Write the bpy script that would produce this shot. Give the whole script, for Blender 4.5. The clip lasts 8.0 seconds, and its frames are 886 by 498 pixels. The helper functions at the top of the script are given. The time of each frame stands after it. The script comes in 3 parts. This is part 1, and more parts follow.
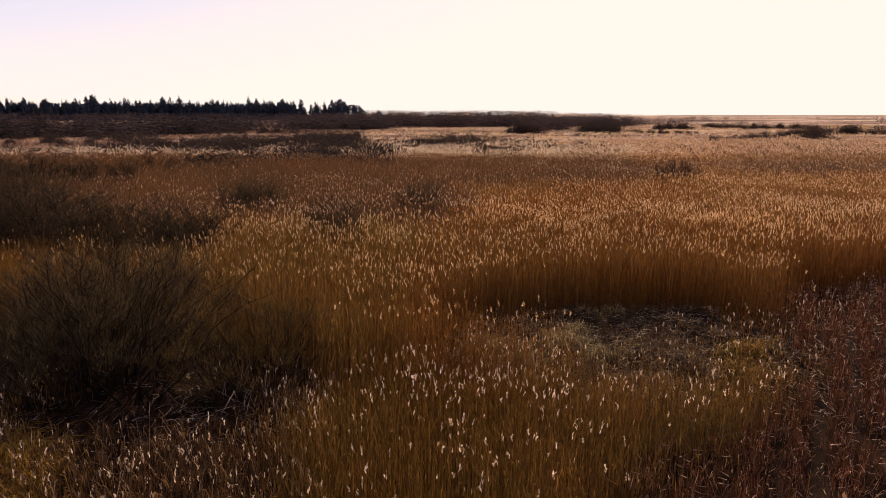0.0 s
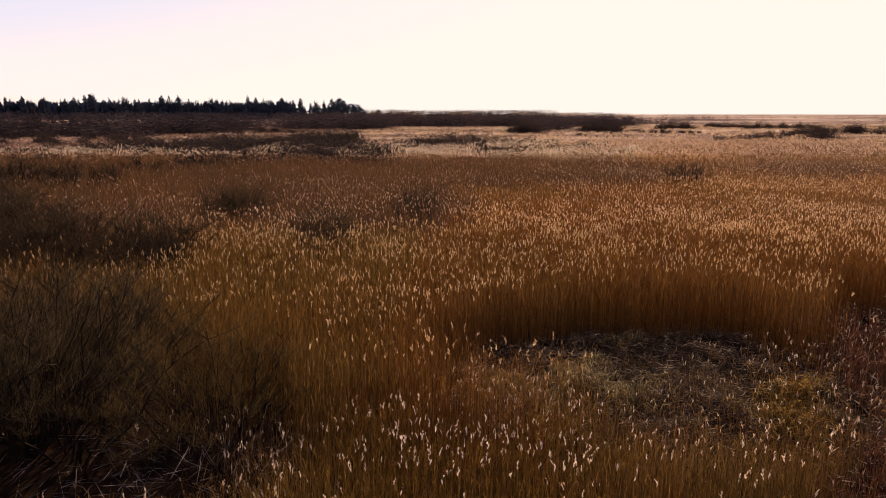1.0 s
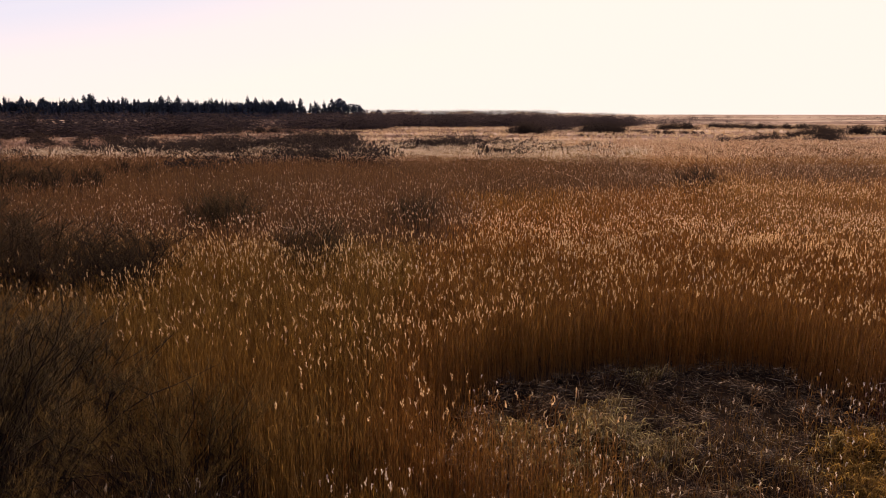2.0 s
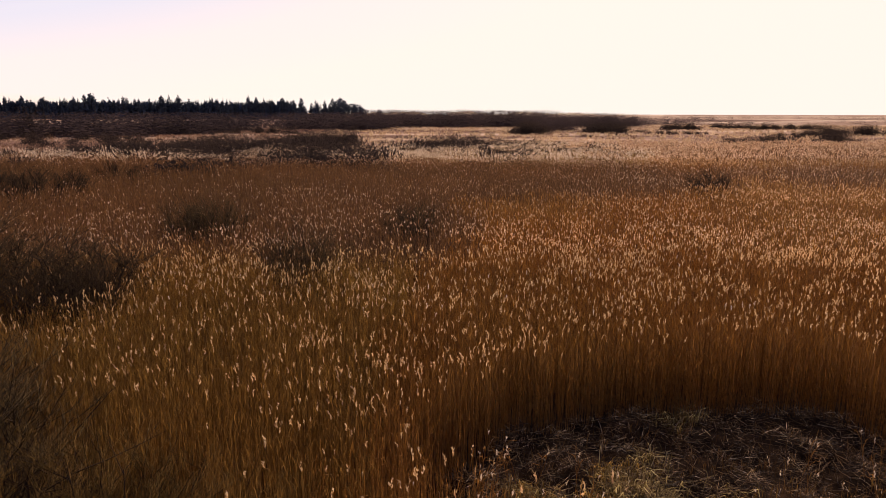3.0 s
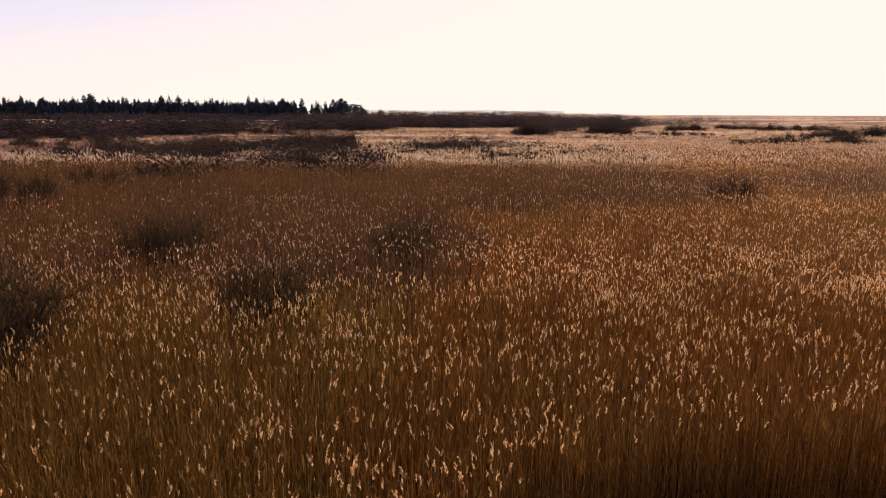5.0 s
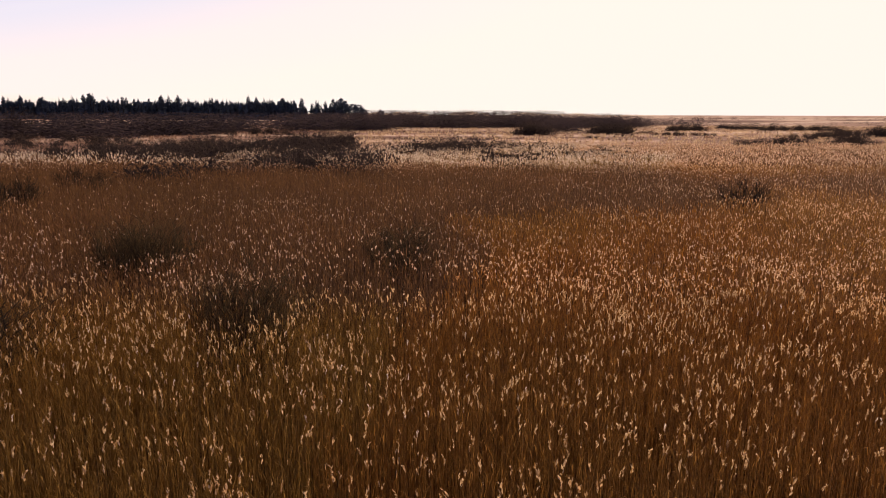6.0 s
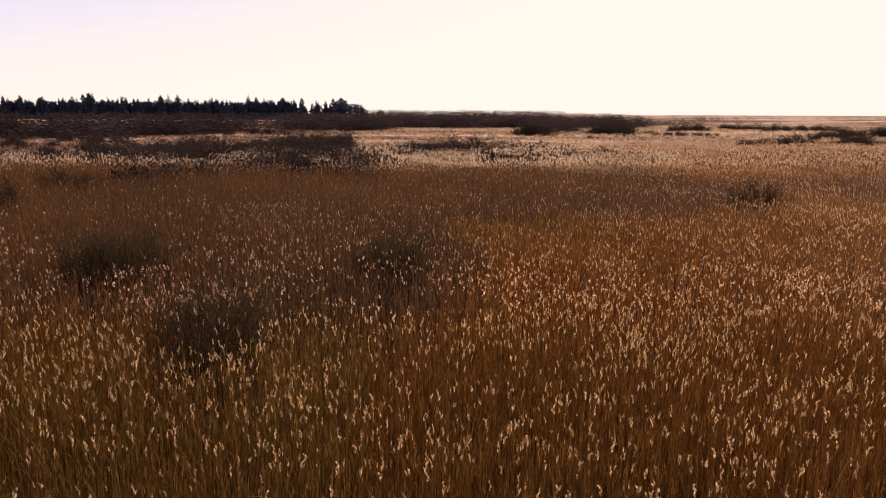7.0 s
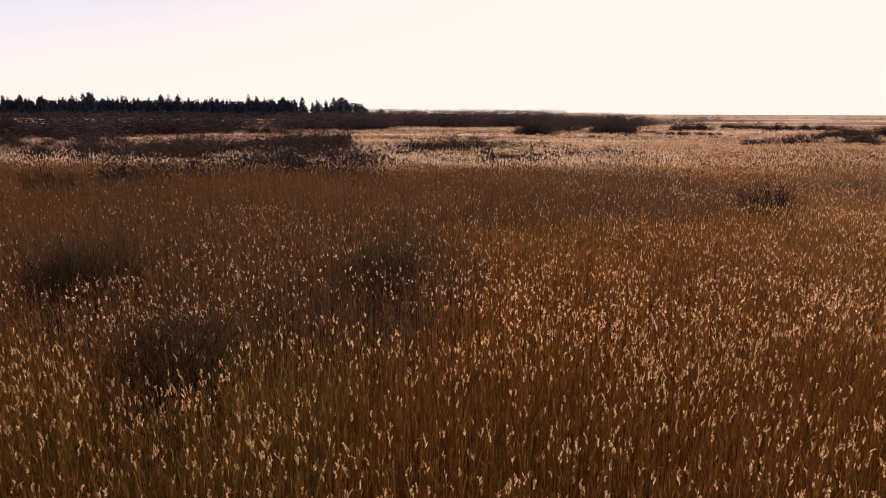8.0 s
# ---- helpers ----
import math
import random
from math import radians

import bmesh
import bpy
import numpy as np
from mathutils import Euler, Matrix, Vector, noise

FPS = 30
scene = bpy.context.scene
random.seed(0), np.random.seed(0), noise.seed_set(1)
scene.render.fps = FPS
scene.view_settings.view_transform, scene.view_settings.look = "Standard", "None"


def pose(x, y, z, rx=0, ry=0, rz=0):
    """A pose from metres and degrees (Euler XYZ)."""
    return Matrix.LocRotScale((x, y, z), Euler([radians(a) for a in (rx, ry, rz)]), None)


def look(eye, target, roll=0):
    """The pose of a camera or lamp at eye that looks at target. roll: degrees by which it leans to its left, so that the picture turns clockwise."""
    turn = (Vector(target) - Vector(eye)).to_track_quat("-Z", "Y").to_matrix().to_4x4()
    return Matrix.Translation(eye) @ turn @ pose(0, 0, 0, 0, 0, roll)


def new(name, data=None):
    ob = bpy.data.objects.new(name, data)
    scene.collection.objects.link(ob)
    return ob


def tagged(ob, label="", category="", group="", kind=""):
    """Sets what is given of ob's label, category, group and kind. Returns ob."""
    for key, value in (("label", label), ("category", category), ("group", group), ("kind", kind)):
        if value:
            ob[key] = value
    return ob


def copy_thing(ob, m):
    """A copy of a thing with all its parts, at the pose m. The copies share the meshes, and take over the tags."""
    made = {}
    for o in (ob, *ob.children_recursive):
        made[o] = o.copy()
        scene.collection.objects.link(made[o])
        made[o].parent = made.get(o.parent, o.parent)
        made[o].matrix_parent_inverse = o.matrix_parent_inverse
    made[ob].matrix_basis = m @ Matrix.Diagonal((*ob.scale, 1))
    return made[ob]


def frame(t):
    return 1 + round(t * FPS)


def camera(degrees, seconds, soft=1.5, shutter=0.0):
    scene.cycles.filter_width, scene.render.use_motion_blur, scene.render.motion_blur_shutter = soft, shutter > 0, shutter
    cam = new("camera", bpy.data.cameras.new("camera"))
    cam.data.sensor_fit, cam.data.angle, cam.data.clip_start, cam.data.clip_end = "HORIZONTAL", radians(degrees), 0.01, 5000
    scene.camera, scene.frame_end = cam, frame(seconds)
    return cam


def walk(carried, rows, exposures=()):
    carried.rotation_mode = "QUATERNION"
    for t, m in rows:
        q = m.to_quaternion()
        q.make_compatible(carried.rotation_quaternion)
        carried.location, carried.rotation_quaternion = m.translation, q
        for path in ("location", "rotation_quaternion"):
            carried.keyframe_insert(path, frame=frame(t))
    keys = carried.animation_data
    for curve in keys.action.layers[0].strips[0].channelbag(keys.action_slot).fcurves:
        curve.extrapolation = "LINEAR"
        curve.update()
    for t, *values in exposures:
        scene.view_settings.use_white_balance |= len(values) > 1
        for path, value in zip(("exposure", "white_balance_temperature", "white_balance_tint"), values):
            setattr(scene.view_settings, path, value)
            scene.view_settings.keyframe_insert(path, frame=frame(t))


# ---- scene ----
cam = camera(68.9, 8.0, 0.72)
METRES, EYE, TILT, LEAN, TURN = 17.5, 7.0, -11.8, 0.0, 0.0
ROWS = [
    (0.0, 0.0, 0.0, 0.0, -0.0, 0.0, -0.0),
    (0.5, 0.0033, 0.0671, 0.014, 0.0, -0.04, -0.01),
    (1.0, 0.0046, 0.1487, 0.034, -0.0, -0.07, -0.03),
    (1.5, 0.0061, 0.2226, 0.0521, 0.01, -0.07, -0.05),
    (3.0, 0.0087, 0.4319, 0.1024, 0.12, -0.07, -0.13),
    (3.5, 0.0072, 0.4925, 0.1185, 0.15, -0.07, -0.17),
    (4.0, 0.0095, 0.5552, 0.1304, 0.19, -0.06, -0.19),
    (4.5, 0.0139, 0.6097, 0.1418, 0.22, -0.04, -0.19),
    (6.0, 0.0221, 0.7708, 0.1754, 0.26, -0.04, -0.22),
    (6.5, 0.0278, 0.8224, 0.1854, 0.28, -0.04, -0.23),
    (7.0, 0.035, 0.8757, 0.196, 0.31, -0.05, -0.24),
    (7.5, 0.0402, 0.9215, 0.2049, 0.33, -0.08, -0.27),
    (8.0, 0.0458, 0.9744, 0.2145, 0.38, -0.12, -0.29),
]
walk(cam, [(t, pose(0, 0, EYE, TILT, LEAN, TURN) @ pose(METRES * x, METRES * y, METRES * z, 90 + pitch, roll, yaw)) for t, x, y, z, yaw, pitch, roll in ROWS],
     [(0.0, 0.28, 7150, 27), (8.0, 0.28, 7150, 27)])

# ---- world, sun ----
SUN_EL, SUN_AZ = 33.0, 20.0     # degrees above the horizon, degrees to the right of straight ahead
world = bpy.data.worlds.new("sky")
scene.world = world
world.use_nodes = True
wn = world.node_tree
sky = wn.nodes.new("ShaderNodeTexSky")
sky.sky_type, sky.sun_disc = "NISHITA", False
sky.sun_elevation, sky.sun_rotation = radians(SUN_EL), radians(SUN_AZ)
sky.air_density, sky.dust_density, sky.ozone_density = 1.0, 0.6, 3.0
veil = wn.nodes.new("ShaderNodeMix")      # thin bright haze: it levels the glow round the sun
veil.data_type, veil.blend_type = "RGBA", "DARKEN"
veil.inputs[0].default_value = 1.0
red = wn.nodes.new("ShaderNodeSeparateColor")
span = wn.nodes.new("ShaderNodeMapRange")
span.inputs[1].default_value, span.inputs[2].default_value = 4.1, 8.1
shade = wn.nodes.new("ShaderNodeValToRGB")     # the haze is lavender away from the sun, rosy and then cream towards it
shade.color_ramp.elements.new(0.3)
for stop, (place, colour) in zip(shade.color_ramp.elements, ((0.0, (0.72, 0.79, 0.885)), (0.32, (0.89, 0.862, 0.832)), (1.0, (0.893, 0.90, 0.813)))):
    stop.position, stop.color = place, (*colour, 1)
full = wn.nodes.new("ShaderNodeVectorMath")
full.operation = "SCALE"
full.inputs["Scale"].default_value = 6.0
wn.links.new(sky.outputs[0], red.inputs[0])
wn.links.new(red.outputs[0], span.inputs[0])
wn.links.new(span.outputs[0], shade.inputs[0])
wn.links.new(shade.outputs[0], full.inputs[0])
wn.links.new(full.outputs[0], veil.inputs[7])
tone = wn.nodes.new("ShaderNodeMix")      # air less green than a clear sky
tone.data_type, tone.blend_type = "RGBA", "MULTIPLY"
tone.inputs[0].default_value = 1.0
tone.inputs[7].default_value = (1.10, 0.84, 1.0, 1)
wn.links.new(sky.outputs[0], tone.inputs[6])
wn.links.new(tone.outputs[2], veil.inputs[6])
wn.links.new(veil.outputs[2], wn.nodes["Background"].inputs[0])
wn.nodes["Background"].inputs[1].default_value = 0.15
sun = new("sun", bpy.data.lights.new("sun", "SUN"))
sun.data.energy, sun.data.angle, sun.data.color = 4.4, radians(0.6), (1.0, 0.86, 0.68)
se, sa = radians(SUN_EL), radians(SUN_AZ)
sun_dir = Vector((math.sin(sa) * math.cos(se), math.cos(sa) * math.cos(se), math.sin(se)))
sun.matrix_world = look(sun_dir * 200, (0, 0, 0))


# ---- materials ----
def ramp(nt, fac, stops):
    n = nt.nodes.new("ShaderNodeValToRGB")
    while len(n.color_ramp.elements) < len(stops):
        n.color_ramp.elements.new(0.5)
    for e, (p, c) in zip(n.color_ramp.elements, stops):
        e.position, e.color = p, (*c, 1)
    nt.links.new(fac, n.inputs[0])
    return n.outputs[0]


def noise_tex(nt, scale, detail=3.0):
    co = nt.nodes.new("ShaderNodeNewGeometry")
    n = nt.nodes.new("ShaderNodeTexNoise")
    n.inputs["Scale"].default_value, n.inputs["Detail"].default_value = scale, detail
    nt.links.new(co.outputs["Position"], n.inputs["Vector"])
    return n.outputs["Fac"]


def mixed(nt, fac, a, b, blend="MIX"):
    n = nt.nodes.new("ShaderNodeMix")
    n.data_type, n.blend_type = "RGBA", blend
    for sock, v in ((n.inputs[0], fac), (n.inputs[6], a), (n.inputs[7], b)):
        if isinstance(v, bpy.types.NodeSocket):
            nt.links.new(v, sock)
        else:
            sock.default_value = v if isinstance(v, float) else (*v, 1)
    return n.outputs[2]


def plant(name, stops, patch, patch_scale=0.05, rough=0.6, through_light=0.35, spec=0.3):
    """Dry plant matter: colour by piece, tinted by patches of the field, with light passing through."""
    m = bpy.data.materials.new(name)
    m.use_nodes = True
    nt = m.node_tree
    geo = nt.nodes.new("ShaderNodeNewGeometry")
    col = ramp(nt, geo.outputs["Random Per Island"], stops)
    big = ramp(nt, noise_tex(nt, patch_scale, 2.0), [(0.38, patch[0]), (0.62, patch[1])])
    col = mixed(nt, 1.0, col, big, "MULTIPLY")
    fine = ramp(nt, noise_tex(nt, 14.0, 2.0), [(0.3, (0.75, 0.75, 0.75)), (0.7, (1.15, 1.15, 1.15))])
    col = mixed(nt, 1.0, col, fine, "MULTIPLY")
    b = nt.nodes["Principled BSDF"]
    b.inputs["Roughness"].default_value = rough
    b.inputs["Specular IOR Level"].default_value = spec
    nt.links.new(col, b.inputs["Base Color"])
    if through_light > 0:
        tr = nt.nodes.new("ShaderNodeBsdfTranslucent")
        nt.links.new(col, tr.inputs[0])
        mx = nt.nodes.new("ShaderNodeMixShader")
        mx.inputs[0].default_value = through_light
        nt.links.new(b.outputs[0], mx.inputs[1])
        nt.links.new(tr.outputs[0], mx.inputs[2])
        nt.links.new(mx.outputs[0], nt.nodes["Material Output"].inputs[0])
    return m


WARM, DULL = ((1.0, 0.84, 0.66), (1.0, 1.0, 0.95)), ((0.85, 0.85, 0.85), (1.1, 1.05, 1.0))
M_STEM = plant("reed_straw", [(0.0, (0.1984, 0.0908, 0.0188)), (0.5, (0.2998, 0.1405, 0.0302)), (1.0, (0.3955, 0.1961, 0.0497))], WARM, 0.06, 0.65, 0.45, 0.1)
M_LEAF = plant("reed_leaf", [(0.0, (0.2067, 0.094, 0.0196)), (0.6, (0.294, 0.1368, 0.0297)), (1.0, (0.3732, 0.1868, 0.0476))], WARM, 0.06, 0.75, 0.4, 0.05)
# russet of older reeds, with a touch of hazy veil in its blue
M_RUSSET = plant("russet_reed", [(0.0, (0.1032, 0.0508, 0.0184)), (0.5, (0.169, 0.0819, 0.0283)), (1.0, (0.2457, 0.1257, 0.0456))], DULL, 0.08, 0.7, 0.35, 0.08)
M_FRONT = plant("olive_reed", [(0.0, (0.1427, 0.0739, 0.0129)), (0.6, (0.225, 0.1211, 0.0224)), (1.0, (0.3073, 0.1753, 0.04))], WARM, 0.3, 0.65, 0.4, 0.08)
M_WEED = plant("dark_undergrowth", [(0.0, (0.04, 0.02, 0.007)), (0.6, (0.13, 0.064, 0.02)), (0.94, (0.23, 0.125, 0.04)), (1.0, (0.5, 0.37, 0.24))], DULL, 0.6, 0.7, 0.3, 0.08)
M_DEAD = plant("dead_wood", [(0.0, (0.06, 0.042, 0.03)), (0.6, (0.26, 0.20, 0.15)), (1.0, (0.55, 0.46, 0.37))], DULL, 1.0, 0.5, 0.0, 0.3)
M_PLUME = plant("reed_plume", [(0.0, (0.408, 0.2313, 0.0966)), (0.5, (0.6209, 0.4006, 0.1855)), (1.0, (0.7452, 0.5327, 0.2782))], DULL, 0.08, 0.9, 0.6, 0.1)
# paler than reed_plume, for the low, single and far reeds
M_WHITE = plant("whiter_plume", [(0.0, (0.46, 0.3204, 0.1892)), (0.5, (0.6808, 0.5162, 0.3354)), (1.0, (0.8464, 0.7209, 0.5332))], DULL, 0.08, 0.9, 0.6, 0.1)
M_RUST = plant("rusty_plume", [(0.0, (0.3999, 0.1952, 0.0756)), (0.5, (0.6181, 0.3644, 0.1721)), (1.0, (0.818, 0.6073, 0.3653))], DULL, 0.05, 0.9, 0.6, 0.08)
M_DIM = plant("dim_plume", [(0.0, (0.3732, 0.2077, 0.1026)), (0.5, (0.5708, 0.3577, 0.1988)), (1.0, (0.8561, 0.6462, 0.436))], DULL, 0.05, 0.9, 0.55, 0.05)
# purple-brown reeds; the palest stop paints glints on a few pieces
M_LOW = plant("broken_reed", [(0.0, (0.03, 0.012, 0.006)), (0.6, (0.14, 0.056, 0.026)), (0.93, (0.25, 0.103, 0.048)), (1.0, (0.6, 0.41, 0.28))], DULL, 0.5, 0.9, 0.35, 0.01)
# snapped stalks whose pale colour stands in for sun glints
M_SNAP = plant("pale_glint_stalk", [(0.0, (0.12, 0.066, 0.03)), (0.6, (0.32, 0.2, 0.11)), (1.0, (0.86, 0.70, 0.5))], DULL, 0.5, 0.7, 0.4, 0.05)
# olive-brown reeds of the west side, their colour greyed for a hazy veil
M_WEST = plant("veiled_brown_reed", [(0.0, (0.1791, 0.0999, 0.0233)), (0.5, (0.2698, 0.1523, 0.0369)), (1.0, (0.3626, 0.2125, 0.0611))], WARM, 0.06, 0.7, 0.45, 0.05)
M_STRAW = plant("golden_reed", [(0.0, (0.2162, 0.12, 0.034)), (0.5, (0.3243, 0.1945, 0.0638)), (1.0, (0.4158, 0.2732, 0.1021))], DULL, 0.05, 0.7, 0.4, 0.05)
# straw-brown litter; its palest stops also paint glints on some stalks
M_LITTER = plant("reed_litter", [(0.0, (0.0167, 0.0079, 0.0017)), (0.45, (0.0794, 0.0411, 0.0138)), (0.8, (0.2257, 0.1305, 0.0482)), (0.94, (0.4013, 0.269, 0.1171)), (1.0, (0.7357, 0.5855, 0.372))], DULL, 0.5, 0.55, 0.25, 0.2)
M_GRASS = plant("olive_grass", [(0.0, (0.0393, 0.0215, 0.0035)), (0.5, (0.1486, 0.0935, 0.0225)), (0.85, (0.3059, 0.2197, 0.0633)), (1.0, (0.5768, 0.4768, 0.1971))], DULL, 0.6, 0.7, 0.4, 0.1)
M_GOLD = plant("golden_grass", [(0.0, (0.0693, 0.0371, 0.0043)), (0.6, (0.2673, 0.1463, 0.0229)), (1.0, (0.495, 0.2988, 0.0644))], DULL, 0.6, 0.8, 0.45, 0.04)
# darker copy of the meadow grass: weaker backlight put into the colour, also dull patches
M_TAN = plant("tan_grass", [(0.0, (0.13, 0.075, 0.045)), (0.6, (0.25, 0.15, 0.09)), (1.0, (0.45, 0.30, 0.19))], DULL, 0.03, 0.8, 0.4, 0.03)
M_PALE = plant("bleached_grass", [(0.0, (0.38, 0.25, 0.13)), (0.6, (0.57, 0.41, 0.22)), (1.0, (0.72, 0.56, 0.32))], DULL, 0.015, 0.7, 0.4)
M_BARK = plant("willow_bark", [(0.0, (0.02, 0.013, 0.008)), (1.0, (0.055, 0.036, 0.02))], DULL, 2.0, 0.9, 0.0, 0.05)
M_TWIG = plant("willow_twig", [(0.0, (0.036, 0.0241, 0.0127)), (0.6, (0.0868, 0.0584, 0.0242)), (1.0, (0.1799, 0.1259, 0.0484))], DULL, 0.4, 0.85, 0.25, 0.04)
M_THICK = plant("thicket_twig", [(0.0, (0.0247, 0.0155, 0.0101)), (0.6, (0.057, 0.037, 0.0179)), (1.0, (0.114, 0.076, 0.0325))], DULL, 0.4, 0.9, 0.2, 0.03)
M_SHOOT = plant("olive_willow_shoot", [(0.0, (0.069, 0.0399, 0.014)), (0.6, (0.1725, 0.1018, 0.0281)), (1.0, (0.3105, 0.2035, 0.0562))], DULL, 0.6, 0.9, 0.35, 0.05)
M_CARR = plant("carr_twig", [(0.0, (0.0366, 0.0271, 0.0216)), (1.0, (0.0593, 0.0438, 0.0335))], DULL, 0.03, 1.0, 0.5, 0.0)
# carr twigs for the far belt, with distance haze mixed into their colour
M_HAZED_CARR = plant("hazed_carr_twig", [(0.0, (0.0467, 0.0361, 0.0344)), (1.0, (0.0638, 0.049, 0.0464))], DULL, 0.02, 1.0, 0.5, 0.0)
# far trees' crowns: distance haze is put into the colour, bluish and lifted
M_HAZED_TREE = plant("hazed_tree_crown", [(0.0, (0.042, 0.058, 0.08)), (1.0, (0.075, 0.098, 0.12))], DULL, 0.02, 0.95, 0.0, 0.03)


def soil():
    m = bpy.data.materials.new("marsh_ground")
    m.use_nodes = True
    nt = m.node_tree
    mud = ramp(nt, noise_tex(nt, 1.6, 6.0), [(0.3, (0.006, 0.003, 0.0015)), (0.55, (0.018, 0.009, 0.004)), (0.8, (0.045, 0.024, 0.01))])
    geo = nt.nodes.new("ShaderNodeNewGeometry")
    stretch = nt.nodes.new("ShaderNodeVectorMath")
    stretch.operation = "MULTIPLY"
    stretch.inputs[1].default_value = (0.25, 1.0, 1.0)
    nt.links.new(geo.outputs["Position"], stretch.inputs[0])
    strip = nt.nodes.new("ShaderNodeTexNoise")
    strip.inputs["Scale"].default_value, strip.inputs["Detail"].default_value = 0.02, 4.0
    nt.links.new(stretch.outputs[0], strip.inputs["Vector"])
    field = ramp(nt, strip.outputs["Fac"], [(0.40, (0.15, 0.08, 0.05)), (0.50, (0.36, 0.225, 0.135)), (0.62, (0.66, 0.50, 0.32))])
    grit = ramp(nt, noise_tex(nt, 0.35, 6.0), [(0.3, (0.6, 0.6, 0.6)), (0.7, (1.2, 1.2, 1.2))])
    field = mixed(nt, 1.0, field, grit, "MULTIPLY")
    pos = nt.nodes.new("ShaderNodeNewGeometry")
    sep = nt.nodes.new("ShaderNodeSeparateXYZ")
    nt.links.new(pos.outputs["Position"], sep.inputs[0])
    rng = nt.nodes.new("ShaderNodeMapRange")
    rng.inputs[1].default_value, rng.inputs[2].default_value = 96.0, 122.0
    nt.links.new(sep.outputs["Y"], rng.inputs[0])
    col = mixed(nt, rng.outputs[0], mud, field)
    b = nt.nodes["Principled BSDF"]
    b.inputs["Roughness"].default_value = 0.9
    b.inputs["Specular IOR Level"].default_value = 0.02
    nt.links.new(col, b.inputs["Base Color"])
    bump = nt.nodes.new("ShaderNodeBump")
    bump.inputs["Distance"].default_value = 0.08
    nt.links.new(noise_tex(nt, 3.0, 8.0), bump.inputs["Height"])
    nt.links.new(bump.outputs[0], b.inputs["Normal"])
    return m


M_SOIL = soil()


# ---- geometry helpers ----
class Tris:
    """Triangles gathered as arrays."""

    def __init__(self):
        self.v, self.f, self.n = [], [], 0

    def add(self, v, f):
        self.v.append(v.reshape(-1, 3))
        self.f.append(f.reshape(-1, 3) + self.n)
        self.n += len(self.v[-1])

    def spikes(self, a, b, r):
        """Tapered three-sided stalks from points a to points b."""
        k = len(a)
        if not k:
            return
        d = b - a
        u = np.cross(d, np.array([0.31, 0.17, 0.93]) + 0 * d)
        u /= np.linalg.norm(u, axis=1)[:, None] + 1e-9
        w = np.cross(d, u)
        w /= np.linalg.norm(w, axis=1)[:, None] + 1e-9
        r = np.broadcast_to(np.asarray(r, float), (k,))[:, None]
        v = np.stack([a + r * u, a + r * (-0.5 * u + 0.866 * w), a + r * (-0.5 * u - 0.866 * w), b], 1)
        self.add(v, np.arange(k)[:, None, None] * 4 + np.array([[0, 1, 3], [1, 2, 3], [2, 0, 3]])[None])

    def blades(self, a, m, b, side, w):
        """Leaf blades from a through the widest point m to the tip b, folded along side."""
        k = len(a)
        if not k:
            return
        w = np.broadcast_to(np.asarray(w, float), (k,))[:, None] * 0.5
        v = np.stack([a, m - w * side, b, m + w * side], 1)
        self.add(v, np.arange(k)[:, None, None] * 4 + np.array([[0, 1, 3], [1, 2, 3]])[None])

    def tubes(self, pts, rad):
        """Three-sided tubes: pts (k, s, 3), rad (k, s)."""
        k, s, _ = pts.shape
        d = np.gradient(pts, axis=1)
        u = np.cross(d, np.array([0.93, 0.21, 0.31]) + 0 * d)
        u /= np.linalg.norm(u, axis=2)[..., None] + 1e-9
        w = np.cross(d, u)
        w /= np.linalg.norm(w, axis=2)[..., None] + 1e-9
        r = rad[..., None]
        v = np.stack([pts + r * u, pts + r * (-0.5 * u + 0.866 * w), pts + r * (-0.5 * u - 0.866 * w)], 2)
        f = []
        for i in range(s - 1):
            for j in range(3):
                p, q = i * 3 + j, i * 3 + (j + 1) % 3
                f += [[p, q, q + 3], [p, q + 3, p + 3]]
        self.add(v, np.arange(k)[:, None, None] * (s * 3) + np.array(f)[None])

    def mesh(self, name, material):
        v, f = np.concatenate(self.v), np.concatenate(self.f)
        me = bpy.data.meshes.new(name)
        me.vertices.add(len(v))
        me.vertices.foreach_set("co", v.astype(np.float32).ravel())
        me.loops.add(f.size)
        me.loops.foreach_set("vertex_index", f.astype(np.int32).ravel())
        me.polygons.add(len(f))
        me.polygons.foreach_set("loop_start", np.arange(0, f.size, 3, dtype=np.int32))
        me.update(calc_edges=True)
        me.materials.append(material)
        return me


def part(name, tris, material, parent, label=""):
    ob = new(name, tris.mesh(name, material))
    ob.parent = parent
    return tagged(ob, label)


def flat_dirs(rng, k):
    t = rng.uniform(0, 2 * np.pi, k)
    return np.stack([np.cos(t), np.sin(t), 0 * t], 1)


def waves(x, y, scale, seed):
    """Smooth patches between -1 and 1, about scale metres across."""
    r = np.random.default_rng(seed)
    out = 0 * x
    for _ in range(6):
        t, p, f = r.uniform(0, 2 * np.pi), r.uniform(0, 2 * np.pi), r.uniform(0.6, 1.7) / scale
        out = out + np.sin(2 * np.pi * f * (x * np.cos(t) + y * np.sin(t)) + p)
    return out / 3.2


def inside(x, y, cx, cy, rx, ry, seed=5):
    """Below 1 inside an uneven oval."""
    a = np.arctan2((y - cy) / ry, (x - cx) / rx)
    wob = 1 + 0.08 * np.sin(3 * a + seed) + 0.05 * np.sin(5 * a + 2 * seed) + 0.03 * np.sin(9 * a + seed)
    return np.hypot((x - cx) / rx, (y - cy) / ry) / wob


# ---- the field's plan ----
CLEARING = (5.55, 18.2, 5.2, 4.2)
PIT = (-6.9, 13.7, 2.9, 1.8)


